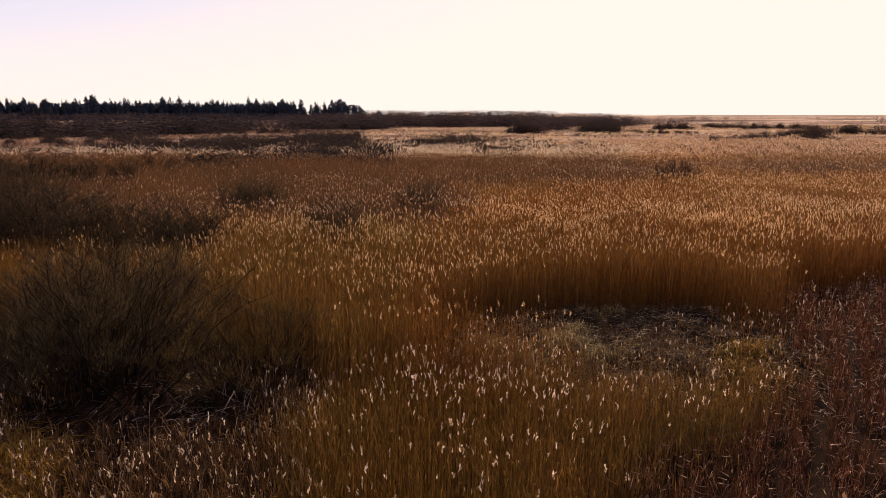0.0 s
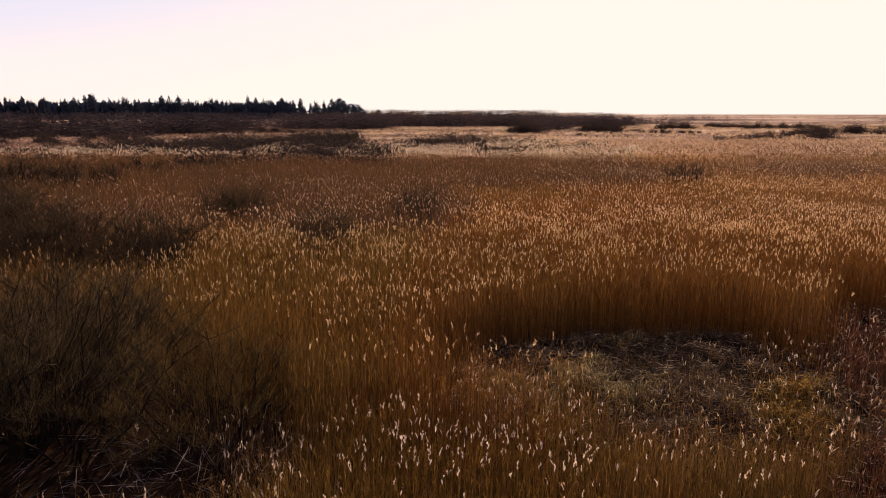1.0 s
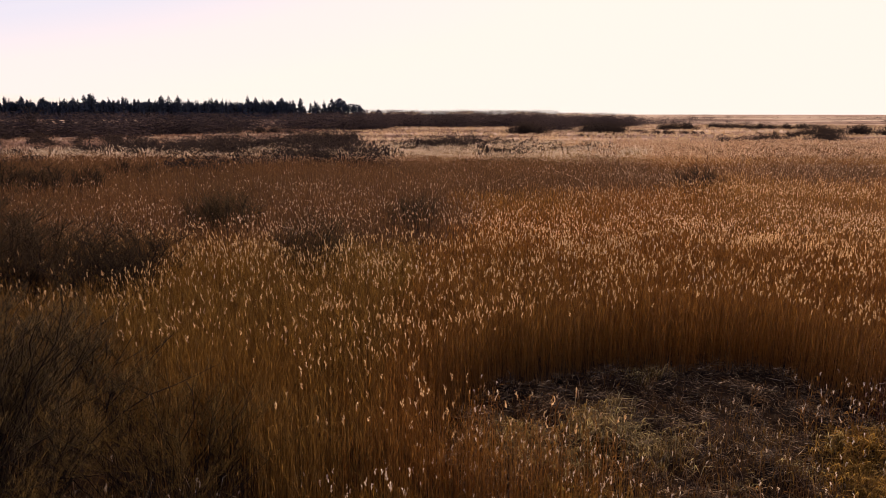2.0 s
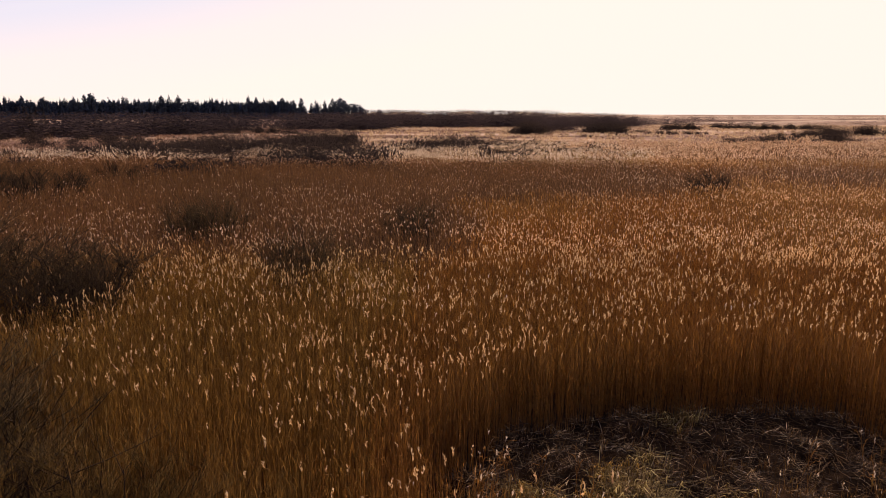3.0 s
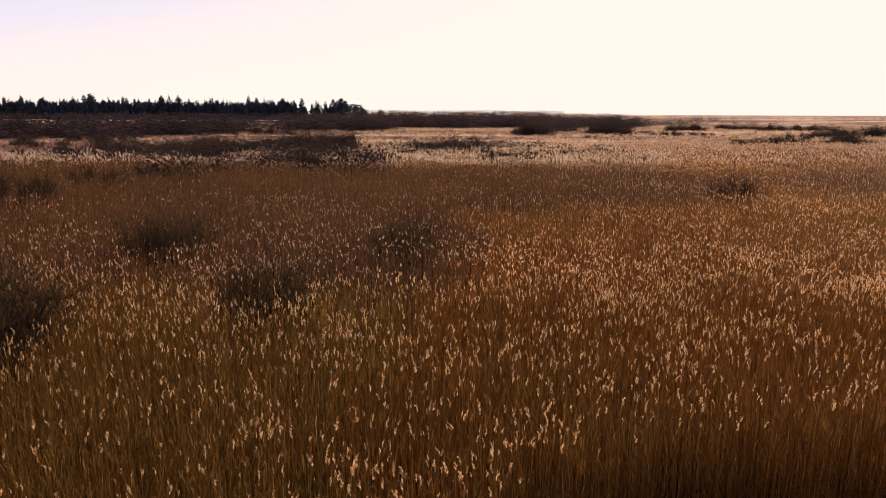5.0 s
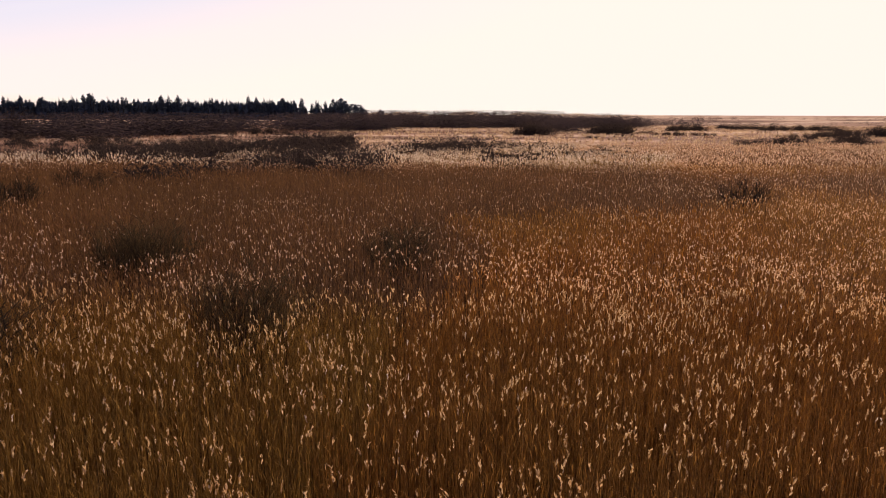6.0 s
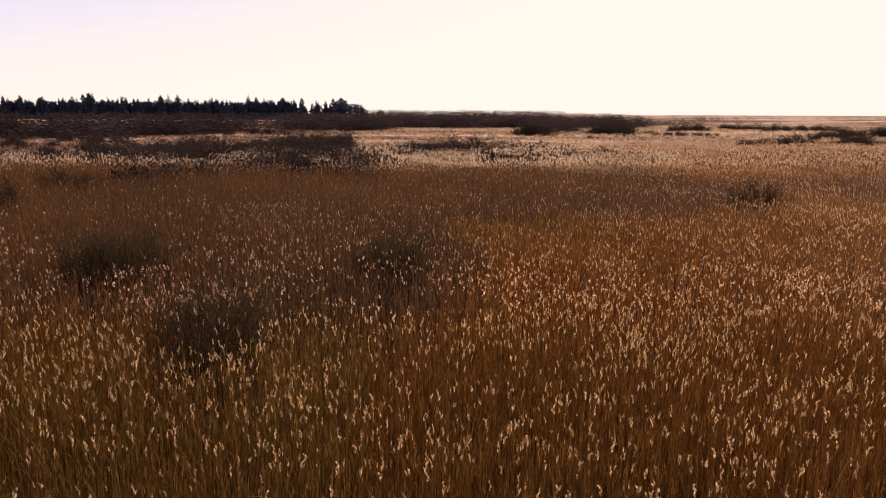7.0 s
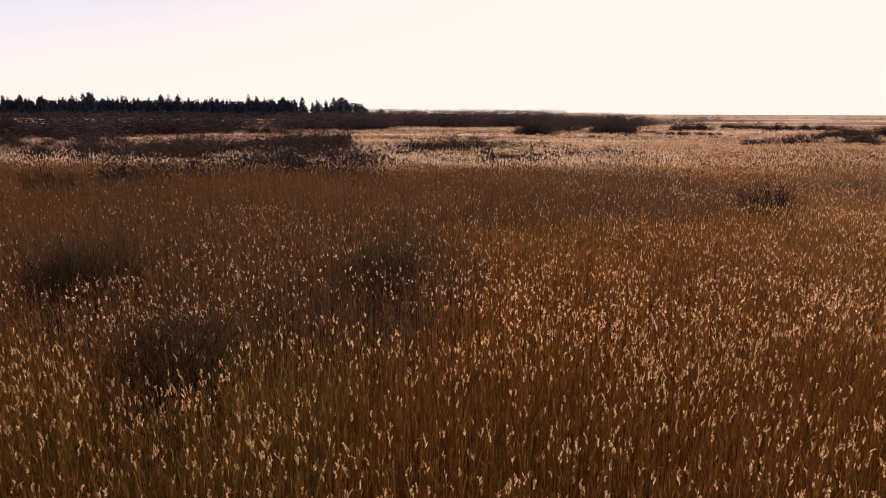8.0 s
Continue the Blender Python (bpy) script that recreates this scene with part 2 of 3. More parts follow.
def bare(x, y):
    return np.minimum(inside(x, y, *CLEARING), inside(x, y, *PIT, seed=2))


def jitter(x, y):
    """Ragged edges for the stands of plants."""
    r = np.random.default_rng(6)
    return x + r.normal(0, 0.22, np.shape(x)) + 0.35 * np.sin(y * 1.7), y + r.normal(0, 0.22, np.shape(x)) + 0.3 * np.sin(x * 1.3)


def low_zone(x, y):
    """True in the low broken reeds beside the clearing."""
    x, y = jitter(x, y)
    return (x > np.interp(y, [8, 9.8, 10.6, 11.6, 12.8, 14.2, 15.6, 19.4, 23], [1.8, 2.7, 3.4, 4.7, 6.3, 7.5, 8.5, 10.4, 11.6])) & (y < np.interp(x, [10, 11.8, 12.8, 14, 18, 26], [20.9, 21.3, 23.2, 24.2, 25.6, 27.0]))


def weed_zone(x, y):
    """True in the dark undergrowth before the willows."""
    x, y = jitter(x, y)
    return (x < -2.75) & (y < 15.6 + 0.06 * x)


def front_zone(x, y):
    """True in the lower olive reeds before the clearing."""
    x, y = jitter(x, y)
    return (y < 14.6) & (x > -3.4) & ~low_zone(x, y) & ~weed_zone(x, y)


def reed_height(x, y):
    h = 2.3 + 0.12 * waves(x, y, 9, 3) + 0.08 * waves(x, y, 3, 4)
    return h


def dark_band(x, y):
    """1 in the band of older, nearly plumeless reeds that crosses the far field."""
    v = y + 2.2 * waves(x, y, 14, 91) + 1.0 * waves(x, y, 5, 92)
    return np.clip((v - 57.5) / 2.5, 0, 1) * np.clip((74.5 - v) / 3, 0, 1)


def plume_share(x, y):
    base = 0.6 + 0.35 * waves(x, y, 14, 11) + 0.38 * waves(x, y, 4, 12)
    red = np.clip((y - 34) / 8, 0, 1) * np.clip((80 - y) / 10, 0, 1) * np.clip((12 - x + 0.1 * y) / 10, 0, 1)
    base = base * (1 - 0.72 * red) * np.clip(0.75 + 0.02 * x, 0.5, 0.98)
    base = base * (1 - 0.35 * np.clip((-5 - 0.2 * (y - 25) - x) / 4, 0, 1) * np.clip((75 - y) / 8, 0, 1) * np.clip((y - 25) / 4, 0, 1))
    base = base * np.where(y < 17, 0.5, 1.0) * (1 + (0.6 + 1.6 * np.clip((x + 12) / 6, 0, 1)) * np.clip((y - 75) / 4, 0, 1) * np.clip((122 - y) / 8, 0, 1) * np.clip((x + 64) / 8, 0, 1) * np.clip((36 - x) / 8, 0, 1))
    base = base * np.where((x < -2.3 + 0.5 * np.sin(y)) & (y < 17.9 + 0.5 * np.sin(x)), 0.06, 1.0)
    base = base * (1 - 0.33 * np.clip((x - 9) / 4, 0, 1) * np.clip((y - 30) / 4, 0, 1) * np.clip((66 - y) / 6, 0, 1))
    base = base * (1 + 0.35 * np.clip((x - 3) / 4, 0, 1) * np.clip((40 - y) / 6, 0, 1) * np.clip((y - 26) / 4, 0, 1) - 0.25 * np.clip((x - 3) / 4, 0, 1) * np.clip((y - 44) / 4, 0, 1) * np.clip((60 - y) / 4, 0, 1))
    base = base * (1 - 0.5 * dark_band(x, y))
    base = base * (1 + 0.85 * np.clip((-4 - x) / 2, 0, 1) * np.clip((35 - y) / 2, 0, 1) * np.clip((y - 24) / 3, 0, 1))
    return np.clip(base, 0.03, 1.0)


def scatter(rng, x0, x1, y0, y1, per_m2, keep):
    k = rng.poisson((x1 - x0) * (y1 - y0) * per_m2)
    x, y = rng.uniform(x0, x1, k), rng.uniform(y0, y1, k)
    ok = rng.uniform(0, 1, k) < keep(x, y)
    return x[ok], y[ok]


def in_view(x, y):
    return (np.abs(x) < 0.74 * y + 3.0).astype(float)


def plumes(tr, rng, top, size, n):
    """Drooping seed heads of n ragged tufts each, hung to one side of a bent tip."""
    k = len(top)
    lean = np.array([-0.02, -0.05, 0.0]) + 0.22 * rng.normal(0, 1, (k, 3)) * [1, 1, 0]
    sway = flat_dirs(rng, k) * 0.09
    for i in range(n):
        s = (i + rng.uniform(0.0, 0.6, k)) / n
        a = top + np.stack([0 * size, 0 * size, -size * 0.8 * (1 - s)], 1) + lean * (size * 0.3 * s * s)[:, None]
        a = a + sway * (size * np.sin(5.0 * s))[:, None]
        out = flat_dirs(rng, k) * rng.uniform(0.1, 0.34, (k, 1)) + lean * 0.7
        b = a + (out + np.array([0, 0, 1.0])) * (size * rng.uniform(0.26, 0.58, k))[:, None] - np.array([0, 0, 1.0]) * (size * 0.25 * s)[:, None]
        m = a * 0.5 + b * 0.5 + lean * (size * 0.05)[:, None]
        tr.blades(a, m, b, flat_dirs(rng, k), size * rng.uniform(0.09, 0.2, k) * (2.5 if n < 3 else 2.1 if n < 5 else 0.92))


def reeds(name, rng, x, y, h, radius, leaf_w, leaves, share, tufts, size, label, lean=0.035, stem_m=None, leaf_m=None, plume_m=None, leaf_len=1.0):
    """One stretch of reeds: stalks, leaves and seed heads."""
    k = len(x)
    base = np.stack([x, y, ground_z(x, y) - 0.04], 1)
    h = h * rng.normal(1, 0.07, k)
    top = base + np.stack([rng.normal(0.0, lean, k) * h, rng.normal(0, lean, k) * h, h], 1)
    st = Tris()
    st.spikes(base, top, radius * rng.uniform(0.7, 1.3, k))
    bed = tagged(new(name, st.mesh(name, stem_m or M_STEM)), label, "reeds", kind="stuff")
    lf = Tris()
    for i in range(leaves):
        s = rng.uniform(0.35, 0.9, k)[:, None]
        a = base + (top - base) * s
        d = flat_dirs(rng, k)
        ln = leaf_len * rng.uniform(0.25, 0.5, k)[:, None]
        m = a + d * ln * 0.18 + np.array([0, 0, 1.0]) * ln * 0.5
        b = a + d * ln * 0.42 + np.array([0, 0, 1.0]) * ln * rng.uniform(0.4, 1.0, k)[:, None]
        side = np.stack([-d[:, 1], d[:, 0], 0 * d[:, 0]], 1)
        lf.blades(a, m, b, side, leaf_w * rng.uniform(0.6, 1.3, k))
    if leaves:
        part("leaves", lf, leaf_m or M_LEAF, bed, "dry curled ochre reed leaves")["kind"] = "stuff"
    has = rng.uniform(0, 1, k) < share
    if tufts and has.any():
        pl = Tris()
        plumes(pl, rng, top[has], size * rng.uniform(0.5, 1.4, has.sum()), tufts)
        part("plumes", pl, plume_m or M_PLUME, bed, "pale feathery backlit seed heads")["kind"] = "stuff"
    return bed


# ---- ground ----
def ground_z(x, y):
    """Height of the ground: hummocks and hollows in the clearing, a wet hollow under the willows."""
    near = np.clip(1 - np.hypot(x, y - 20) / 45, 0, 1)
    z = near * (0.05 * waves(x, y, 3, 20) + 0.04 * waves(x, y, 1.1, 21)) - 0.12 * np.clip(1.2 - inside(x, y, *PIT, seed=2), 0, 1)
    hum = np.clip((1.08 - inside(x, y, *CLEARING)) / 0.2, 0, 1)
    return z + hum * (0.17 * waves(x, y, 2.2, 61) + 0.1 * waves(x, y, 1.0, 62))


def ground():
    xs = np.concatenate([[-4500, -2000, -900, -400, -200, -100, -70, -50, -38, -28, -20], np.linspace(-14, 14, 113), [20, 28, 38, 50, 70, 100, 200, 400, 900, 2000, 4500]])
    ys = np.concatenate([[-1500, -400, -100, -40, -10, 0, 6], np.linspace(10, 25, 61), np.linspace(27, 60, 30), [80, 110, 150, 220, 320, 500, 800, 1300, 2200, 4600]])
    X, Y = np.meshgrid(xs, ys, indexing="ij")
    Z = ground_z(X, Y)
    v = np.stack([X, Y, Z], 2).reshape(-1, 3)
    nx, ny = X.shape
    i, j = np.meshgrid(np.arange(nx - 1), np.arange(ny - 1), indexing="ij")
    q = (i * ny + j).ravel()
    t = Tris()
    t.add(v, np.concatenate([np.stack([q, q + ny, q + ny + 1], 1), np.stack([q, q + ny + 1, q + 1], 1)]))
    ob = new("ground", t.mesh("ground", M_SOIL))
    for p in ob.data.polygons:
        p.use_smooth = True
    tagged(ob, "dark peaty marsh ground running out into pale fields", "ground", kind="structure")


ground()

# willow bushes in the reeds: kind, place, width and height
BUSHES = (("fine", -5.25, 31.3, 0.86, 1.02), ("fine", -10.95, 38.6, 0.74, 1.1), ("fine", -12.0, 38.2, 0.75, 1.06), ("fine", -1.3, 39.4, 0.74, 1.0), ("thin", 20.0, 56.2, 0.95, 1.05),
          ("thin", -31.0, 68.0, 0.8, 0.95), ("thin", -27.5, 66.0, 0.6, 0.9), ("thin", 98.0, 199.0, 0.7, 0.7),
          ("dense", -12.2, 28.2, 1.4, 1.0), ("dense", -18.0, 29.5, 1.6, 1.12), ("thin", -27.6, 56.0, 0.7, 1.05), ("thin", -30.3, 56.0, 1.6, 1.08), ("thin", -34.5, 56.5, 1.8, 1.12),
          ("dense", -22.0, 33.0, 1.8, 1.25), ("thin", -39.5, 57.0, 2.0, 1.15), ("thin", -45.0, 57.0, 2.0, 1.15), ("dense", -11.0, 27.4, 0.8, 0.85),
          ("dense", -15.2, 28.4, 1.4, 1.05), ("dense", -26.5, 36.5, 1.9, 1.25), ("dense", -21.0, 29.0, 1.5, 1.1))

# ---- reed beds ----
rng = np.random.default_rng(10)


def tall(x, y):
    gap = np.where(bare(x, y) < 1.0, 0.0, 1.0)
    gap = gap * np.where(inside(x, y, -9.0, 16.2, 3.9, 3.0) < 1, 0.03, 1.0) * np.where(inside(x, y, -10.6, 18.7, 3.2, 2.6) < 1, 0.15, 1.0) * np.where(inside(x, y, -5.2, 15.9, 2.0, 1.5) < 1, 0.08, 1.0)
    for _, bx, by, wide, _ in BUSHES:
        gap = gap * np.where(np.hypot((x - bx) / (1.7 * wide), (y - by + 0.9 * wide) / (2.3 * wide)) < 1 + 0.2 * waves(x, y, 1.5, 81), 0.16, 1.0)
    edge = 2.0 * waves(x, y, 6, 33)
    gap = gap * np.where((x > -36) & (x < -12) & (y + edge > 88), 0.6, 1.0) * np.where((x > -6) & (x < 7) & (y + edge > 99), 0.45, 1.0)
    gap = gap * np.where((np.abs(x + 1.0 - 0.03 * (y - 28) + 0.15 * np.sin(y)) < 0.12) & (y > 19) & (y < 33), 0.65, 1.0)
    far = np.interp(x / np.maximum(y, 1), [-0.7, -0.45, -0.15, 0.1, 0.7], [98, 100, 116, 128, 130]) + 5 * waves(x, y, 18, 37) + 3 * waves(x, y, 5, 38)
    return in_view(x, y) * gap * (y < far) * ~(low_zone(x, y) | weed_zone(x, y) | front_zone(x, y))


def west(x, y):
    """True on the west side of the line that runs through the bed."""
    return x < -1.0 + 0.03 * (y - 28) + 0.25 * np.sin(y) + 0.5 * waves(x, y, 2.0, 71)


x, y = scatter(rng, -28, 28, 7.5, 32, 170, tall)
for sel, mat, words in ((west(x, y), M_WEST, "tall olive-brown winter reeds with scattered pale plumes"),
                        (~west(x, y), M_STEM, "tall ochre winter reeds with pale backlit seed heads")):
    u, v = x[sel], y[sel]
    reeds("reed_bed", rng, u, v, reed_height(u, v), 0.0035, 0.009, 1, plume_share(u, v) * 0.145 * (1 + 0.2 * (v > 22) + 0.42 * (v > 24) * (u > 0) - 0.25 * (v > 24) * (u > 5.5)), 8, 0.168,
          words, stem_m=mat, leaf_m=M_WEST if mat is M_WEST else None)
x, y = scatter(rng, -4, 10, 7.5, 17, 260, lambda x, y: in_view(x, y) * (bare(x, y) > 1.0) * front_zone(x, y))
reeds("reed_bed", rng, x, y, 1.4 + 0.15 * waves(x, y, 2.5, 14), 0.0033, 0.008, 1, 0.03 * (1 + waves(x, y, 1.5, 15)) + 0.05 * (y > 12.8) * (x < 3), 7, 0.16,
      "lower olive-brown reeds before the clearing", 0.05, M_FRONT, M_FRONT, M_WHITE)
x, y = scatter(rng, -14, -1.2, 7.5, 16, 120, lambda x, y: in_view(x, y) * (bare(x, y) > 0.95) * weed_zone(x, y) * (0.6 + 0.6 * waves(x, y, 0.9, 17)))
reeds("undergrowth", rng, x, y, 0.4 + 0.75 * rng.uniform(0, 1, len(x)), 0.005, 0.018, 2, 0.19 + 0 * x, 7, 0.17,
      "dark tangled marsh undergrowth with scattered pale plumes", 0.2, M_WEED, M_WEED, M_WHITE)


def russet(x, y):
    """True where the older, darker reeds stand."""
    return (x < 3 - 0.12 * (y - 32) + 3.5 * waves(x, y, 12, 23) + 24 * np.clip((y - 47) / 9, 0, 1)) | (dark_band(x, y) > 0.4)


x, y = scatter(rng, -40, 40, 32, 52, 44, tall)
for sel, mat, words in ((russet(x, y), M_RUSSET, "older dark russet reeds with sparse plumes"),
                        (~russet(x, y), None, "dense rusty brown reeds crowned by cream plumes")):
    reeds("reed_bed", rng, x[sel], y[sel], reed_height(x[sel], y[sel]), 0.0075, 0.03, 1, np.clip(plume_share(x[sel], y[sel]) * (0.8 + 0.12 * (y[sel] < 40)), 0, 1), 4, 0.136,
          words, stem_m=mat, leaf_m=mat, plume_m=M_DIM if mat else M_RUST)
x, y = scatter(rng, -64, 64, 52, 82, 25, tall)
for sel, mat, words in ((russet(x, y), M_RUSSET, "wide stand of dull russet reeds"),
                        (~russet(x, y), None, "wide stand of brown reeds with glinting tops")):
    reeds("reed_bed", rng, x[sel], y[sel], reed_height(x[sel], y[sel]), 0.012, 0.04, 1, np.clip(plume_share(x[sel], y[sel]) * 0.8, 0, 1), 3, 0.145,
          words, stem_m=mat, leaf_m=mat, plume_m=M_DIM if mat else M_RUST)
x, y = scatter(rng, -115, 115, 82, 142, 9.0, tall)
gold = np.abs(x - 13 - 0.05 * (y - 95) + 4 * waves(x, y, 14, 51)) < 10 + 5 * waves(x, y, 9, 52)
old = (x < 8 + 6 * waves(x, y, 20, 29)) & ~gold
for sel, mat, words in ((old, M_RUSSET, "far belt of dull reeds edging the scrub"), (~old & ~gold, M_RUSSET, "far belt of brown reeds edging the fields"),
                        (gold, M_STRAW, "golden far reeds thick with backlit plumes")):
    reeds("reed_bed", rng, x[sel], y[sel], reed_height(x[sel], y[sel]), 0.018, 0.05, 1, np.clip(plume_share(x[sel], y[sel]) * np.where(x[sel] < 24, 1.0, 0.95), 0, 1), 3, 0.32,
          words, stem_m=mat, leaf_m=mat, plume_m=M_DIM if "fields" in words else M_WHITE)
x, y = scatter(rng, -34, 34, -16, 34, 4.5, lambda x, y: 1 - in_view(x, y) * (y > 7.5))
reeds("reed_bed", rng, x, y, reed_height(x, y), 0.011, 0.05, 1, 0.12 + 0 * x, 3, 0.22,
      "brown reeds of the open marsh beside the flight line")
x, y = scatter(rng, -125, 125, -40, 140, 0.3, lambda x, y: (1 - in_view(x, y)) * ((np.abs(x) > 34) | (y < -16)))
reeds("reed_bed", rng, x, y, reed_height(x, y + 20), 0.03, 0.09, 1, 0.5 + 0 * x, 2, 0.3,
      "surrounding brown reeds of the open marsh")

# low broken reeds beside the clearing
x, y = scatter(rng, 2, 24, 7.5, 27, 270, lambda x, y: in_view(x, y) * low_zone(x, y) * (bare(x, y) > 0.97) * np.clip(0.3 + 2.0 * waves(x, y, 0.8, 19) + 0.5 * waves(x, y, 3, 18), 0.01, 1))
reeds("broken_reed_bed", rng, x, y, np.clip(0.36 + 0.3 * waves(x, y, 1.3, 13), 0.12, 1) + 0.5 * rng.uniform(0, 1, len(x)) ** 1.8, 0.0055, 0.015, 2, 0.01 + 0.03 * (y > 17.5) + 0.06 * (y > 21), 6, 0.13,
      "low broken purple-brown reeds, bent and snapped", 0.2, M_LOW, M_LOW, M_WHITE, leaf_len=0.6)


def litter(name, rng, x, y, length, radius, material, label, rise=0.25, z0=0.08):
    """Fallen stalks lying criss-cross."""
    k = len(x)
    d = flat_dirs(rng, k)
    ln = length * rng.uniform(0.35, 1.2, k)[:, None]
    a = np.stack([x, y, ground_z(x, y) + z0 * rng.uniform(0.2, 2.2, k) + np.clip(0.16 * waves(x, y, 1.1, 31), 0, 1)], 1)
    b = a + d * ln + np.array([0, 0, 1.0]) * ln * np.abs(rng.normal(0, rise, k))[:, None]
    t = Tris()
    t.spikes(a, b, radius * rng.uniform(0.6, 1.4, k))
    return tagged(new(name, t.mesh(name, material)), label, "litter", kind="stuff")


x, y = scatter(rng, 0, 12, 15, 24, 350, lambda x, y: (inside(x, y, *CLEARING) < 1.06) * np.clip(0.55 + 0.5 * waves(x, y, 1.6, 47), 0.15, 1))
litter("reed_litter", rng, x, y, 0.36, 0.0055, M_LITTER, "flattened tangle of broken straw-coloured reed stalks")
# short pale stalks that put glints into the low reeds by colour
x, y = scatter(rng, 2, 24, 7.5, 26, 38, lambda x, y: in_view(x, y) * low_zone(x, y))
litter("reed_litter", rng, x, y, 0.18, 0.0085, M_SNAP, "snapped stalks strewn as pale glints among low reeds", 0.5, 0.28)
x, y = scatter(rng, -11, -2.5, 11.5, 16.5, 12, lambda x, y: (inside(x, y, *PIT, seed=2) < 1.25) * 1.0)
litter("dead_stick_litter", rng, x, y, 0.6, 0.0045, M_DEAD, "grey fallen sticks on dark wet ground", 0.35, 0.1)
x, y = scatter(rng, -6.6, -3.2, 13.4, 15.2, 16, lambda x, y: 1.0 + 0 * x)
litter("dead_stick_litter", rng, x, y, 0.75, 0.005, M_DEAD, "bleached dead branches leaning under the willow", 0.6, 0.15)


def tussock(rng, cx, cy, r, hgt, k, material, label):
    a = np.stack([cx + rng.normal(0, r * 0.65, k), cy + rng.normal(0, r * 0.5, k), np.zeros(k)], 1)
    a[:, 2] = ground_z(a[:, 0], a[:, 1])
    d = flat_dirs(rng, k)
    ln = hgt * rng.uniform(0.5, 1.2, k)[:, None]
    m = a + d * ln * 0.25 + np.array([0, 0, 0.7]) * ln
    b = a + d * ln * 0.75 + np.array([0, 0, 0.65]) * ln
    t = Tris()
    t.blades(a, m, b, np.stack([-d[:, 1], d[:, 0], 0 * d[:, 0]], 1), 0.018)
    return tagged(new("grass_tussock", t.mesh("grass_tussock", material)), label, "grass tuft", kind="stuff")


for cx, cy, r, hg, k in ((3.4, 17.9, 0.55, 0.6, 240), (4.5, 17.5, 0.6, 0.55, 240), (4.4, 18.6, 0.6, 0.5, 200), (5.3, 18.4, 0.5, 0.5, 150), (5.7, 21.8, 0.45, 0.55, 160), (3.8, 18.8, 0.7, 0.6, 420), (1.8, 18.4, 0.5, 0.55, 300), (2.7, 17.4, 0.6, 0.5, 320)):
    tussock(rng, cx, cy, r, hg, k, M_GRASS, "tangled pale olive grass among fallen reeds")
for cx, cy, r, hg, k in ((8.5, 17.3, 0.55, 0.55, 420), (7.8, 15.9, 0.5, 0.5, 260), (8.5, 16.4, 0.5, 0.45, 240), (2.4, 16.0, 0.5, 0.5, 420), (9.0, 17.9, 0.5, 0.55, 300), (-8.6, 11.4, 0.9, 0.8, 900), (-9.4, 12.1, 0.7, 0.75, 600), (-8.0, 10.4, 0.7, 0.7, 600)):
    tussock(rng, cx, cy, r, hg, k, M_GOLD, "golden yellow grass tussock in the marsh")

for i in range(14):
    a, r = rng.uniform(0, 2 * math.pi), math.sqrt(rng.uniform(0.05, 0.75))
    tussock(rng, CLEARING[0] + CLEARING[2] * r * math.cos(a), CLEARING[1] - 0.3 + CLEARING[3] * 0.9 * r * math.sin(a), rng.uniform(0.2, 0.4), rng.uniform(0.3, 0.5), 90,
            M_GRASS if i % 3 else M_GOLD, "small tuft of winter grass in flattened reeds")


def low_growth(name, rng, x, y, h0, h1, wide, material, label):
    k = len(x)
    a = np.stack([x, y, ground_z(x, y)], 1)
    d = flat_dirs(rng, k)
    ln = rng.uniform(h0, h1, (k, 1))
    t = Tris()
    t.blades(a, a + d * ln * 0.2 + np.array([0, 0, 0.6]) * ln, a + d * ln * 0.5 + np.array([0, 0, 0.9]) * ln, np.stack([-d[:, 1], d[:, 0], 0 * d[:, 0]], 1), wide)
    return tagged(new(name, t.mesh(name, material)), label, "grass", kind="stuff")


x, y = scatter(rng, 0, 12, 13, 18, 170, lambda x, y: (inside(x, y, *CLEARING) < 1.02) * np.clip((17.4 - y) / 2, 0, 1) * np.clip(0.5 + 0.9 * waves(x, y, 1.2, 41), 0.05, 1))
low_growth("low_grass", rng, x, y, 0.25, 0.65, 0.016, M_WEED, "low brown grass at the clearing's front edge")
x, y = scatter(rng, 0, 12, 14, 21.3, 120, lambda x, y: (inside(x, y, *CLEARING) < 0.98) * np.clip(0.15 + 0.9 * waves(x, y, 1.4, 43), 0.03, 1))
low_growth("low_grass", rng, x, y, 0.2, 0.5, 0.015, M_WEED, "brown regrowth among the fallen reeds")

x, y = scatter(rng, 4.4, 10, 15.6, 20, 75, lambda x, y: (inside(x, y, *CLEARING) < 0.97) * (inside(x, y, 7.2, 17.3, 2.6, 1.9) < 1) * np.clip(0.45 + 1.2 * waves(x, y, 0.9, 44), 0.02, 1))
reeds("low_reed_bed", rng, x, y, 0.3 + 0.45 * rng.uniform(0, 1, len(x)) ** 1.5, 0.004, 0.012, 1, 0.11 + 0 * x, 6, 0.14,
      "low brown reeds regrowing among the fallen stalks", 0.12, M_FRONT, M_FRONT, M_WHITE, leaf_len=0.6)
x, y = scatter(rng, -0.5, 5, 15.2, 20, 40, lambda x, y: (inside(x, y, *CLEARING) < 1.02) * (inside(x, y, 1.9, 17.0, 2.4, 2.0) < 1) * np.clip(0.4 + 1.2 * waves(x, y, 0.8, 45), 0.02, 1))
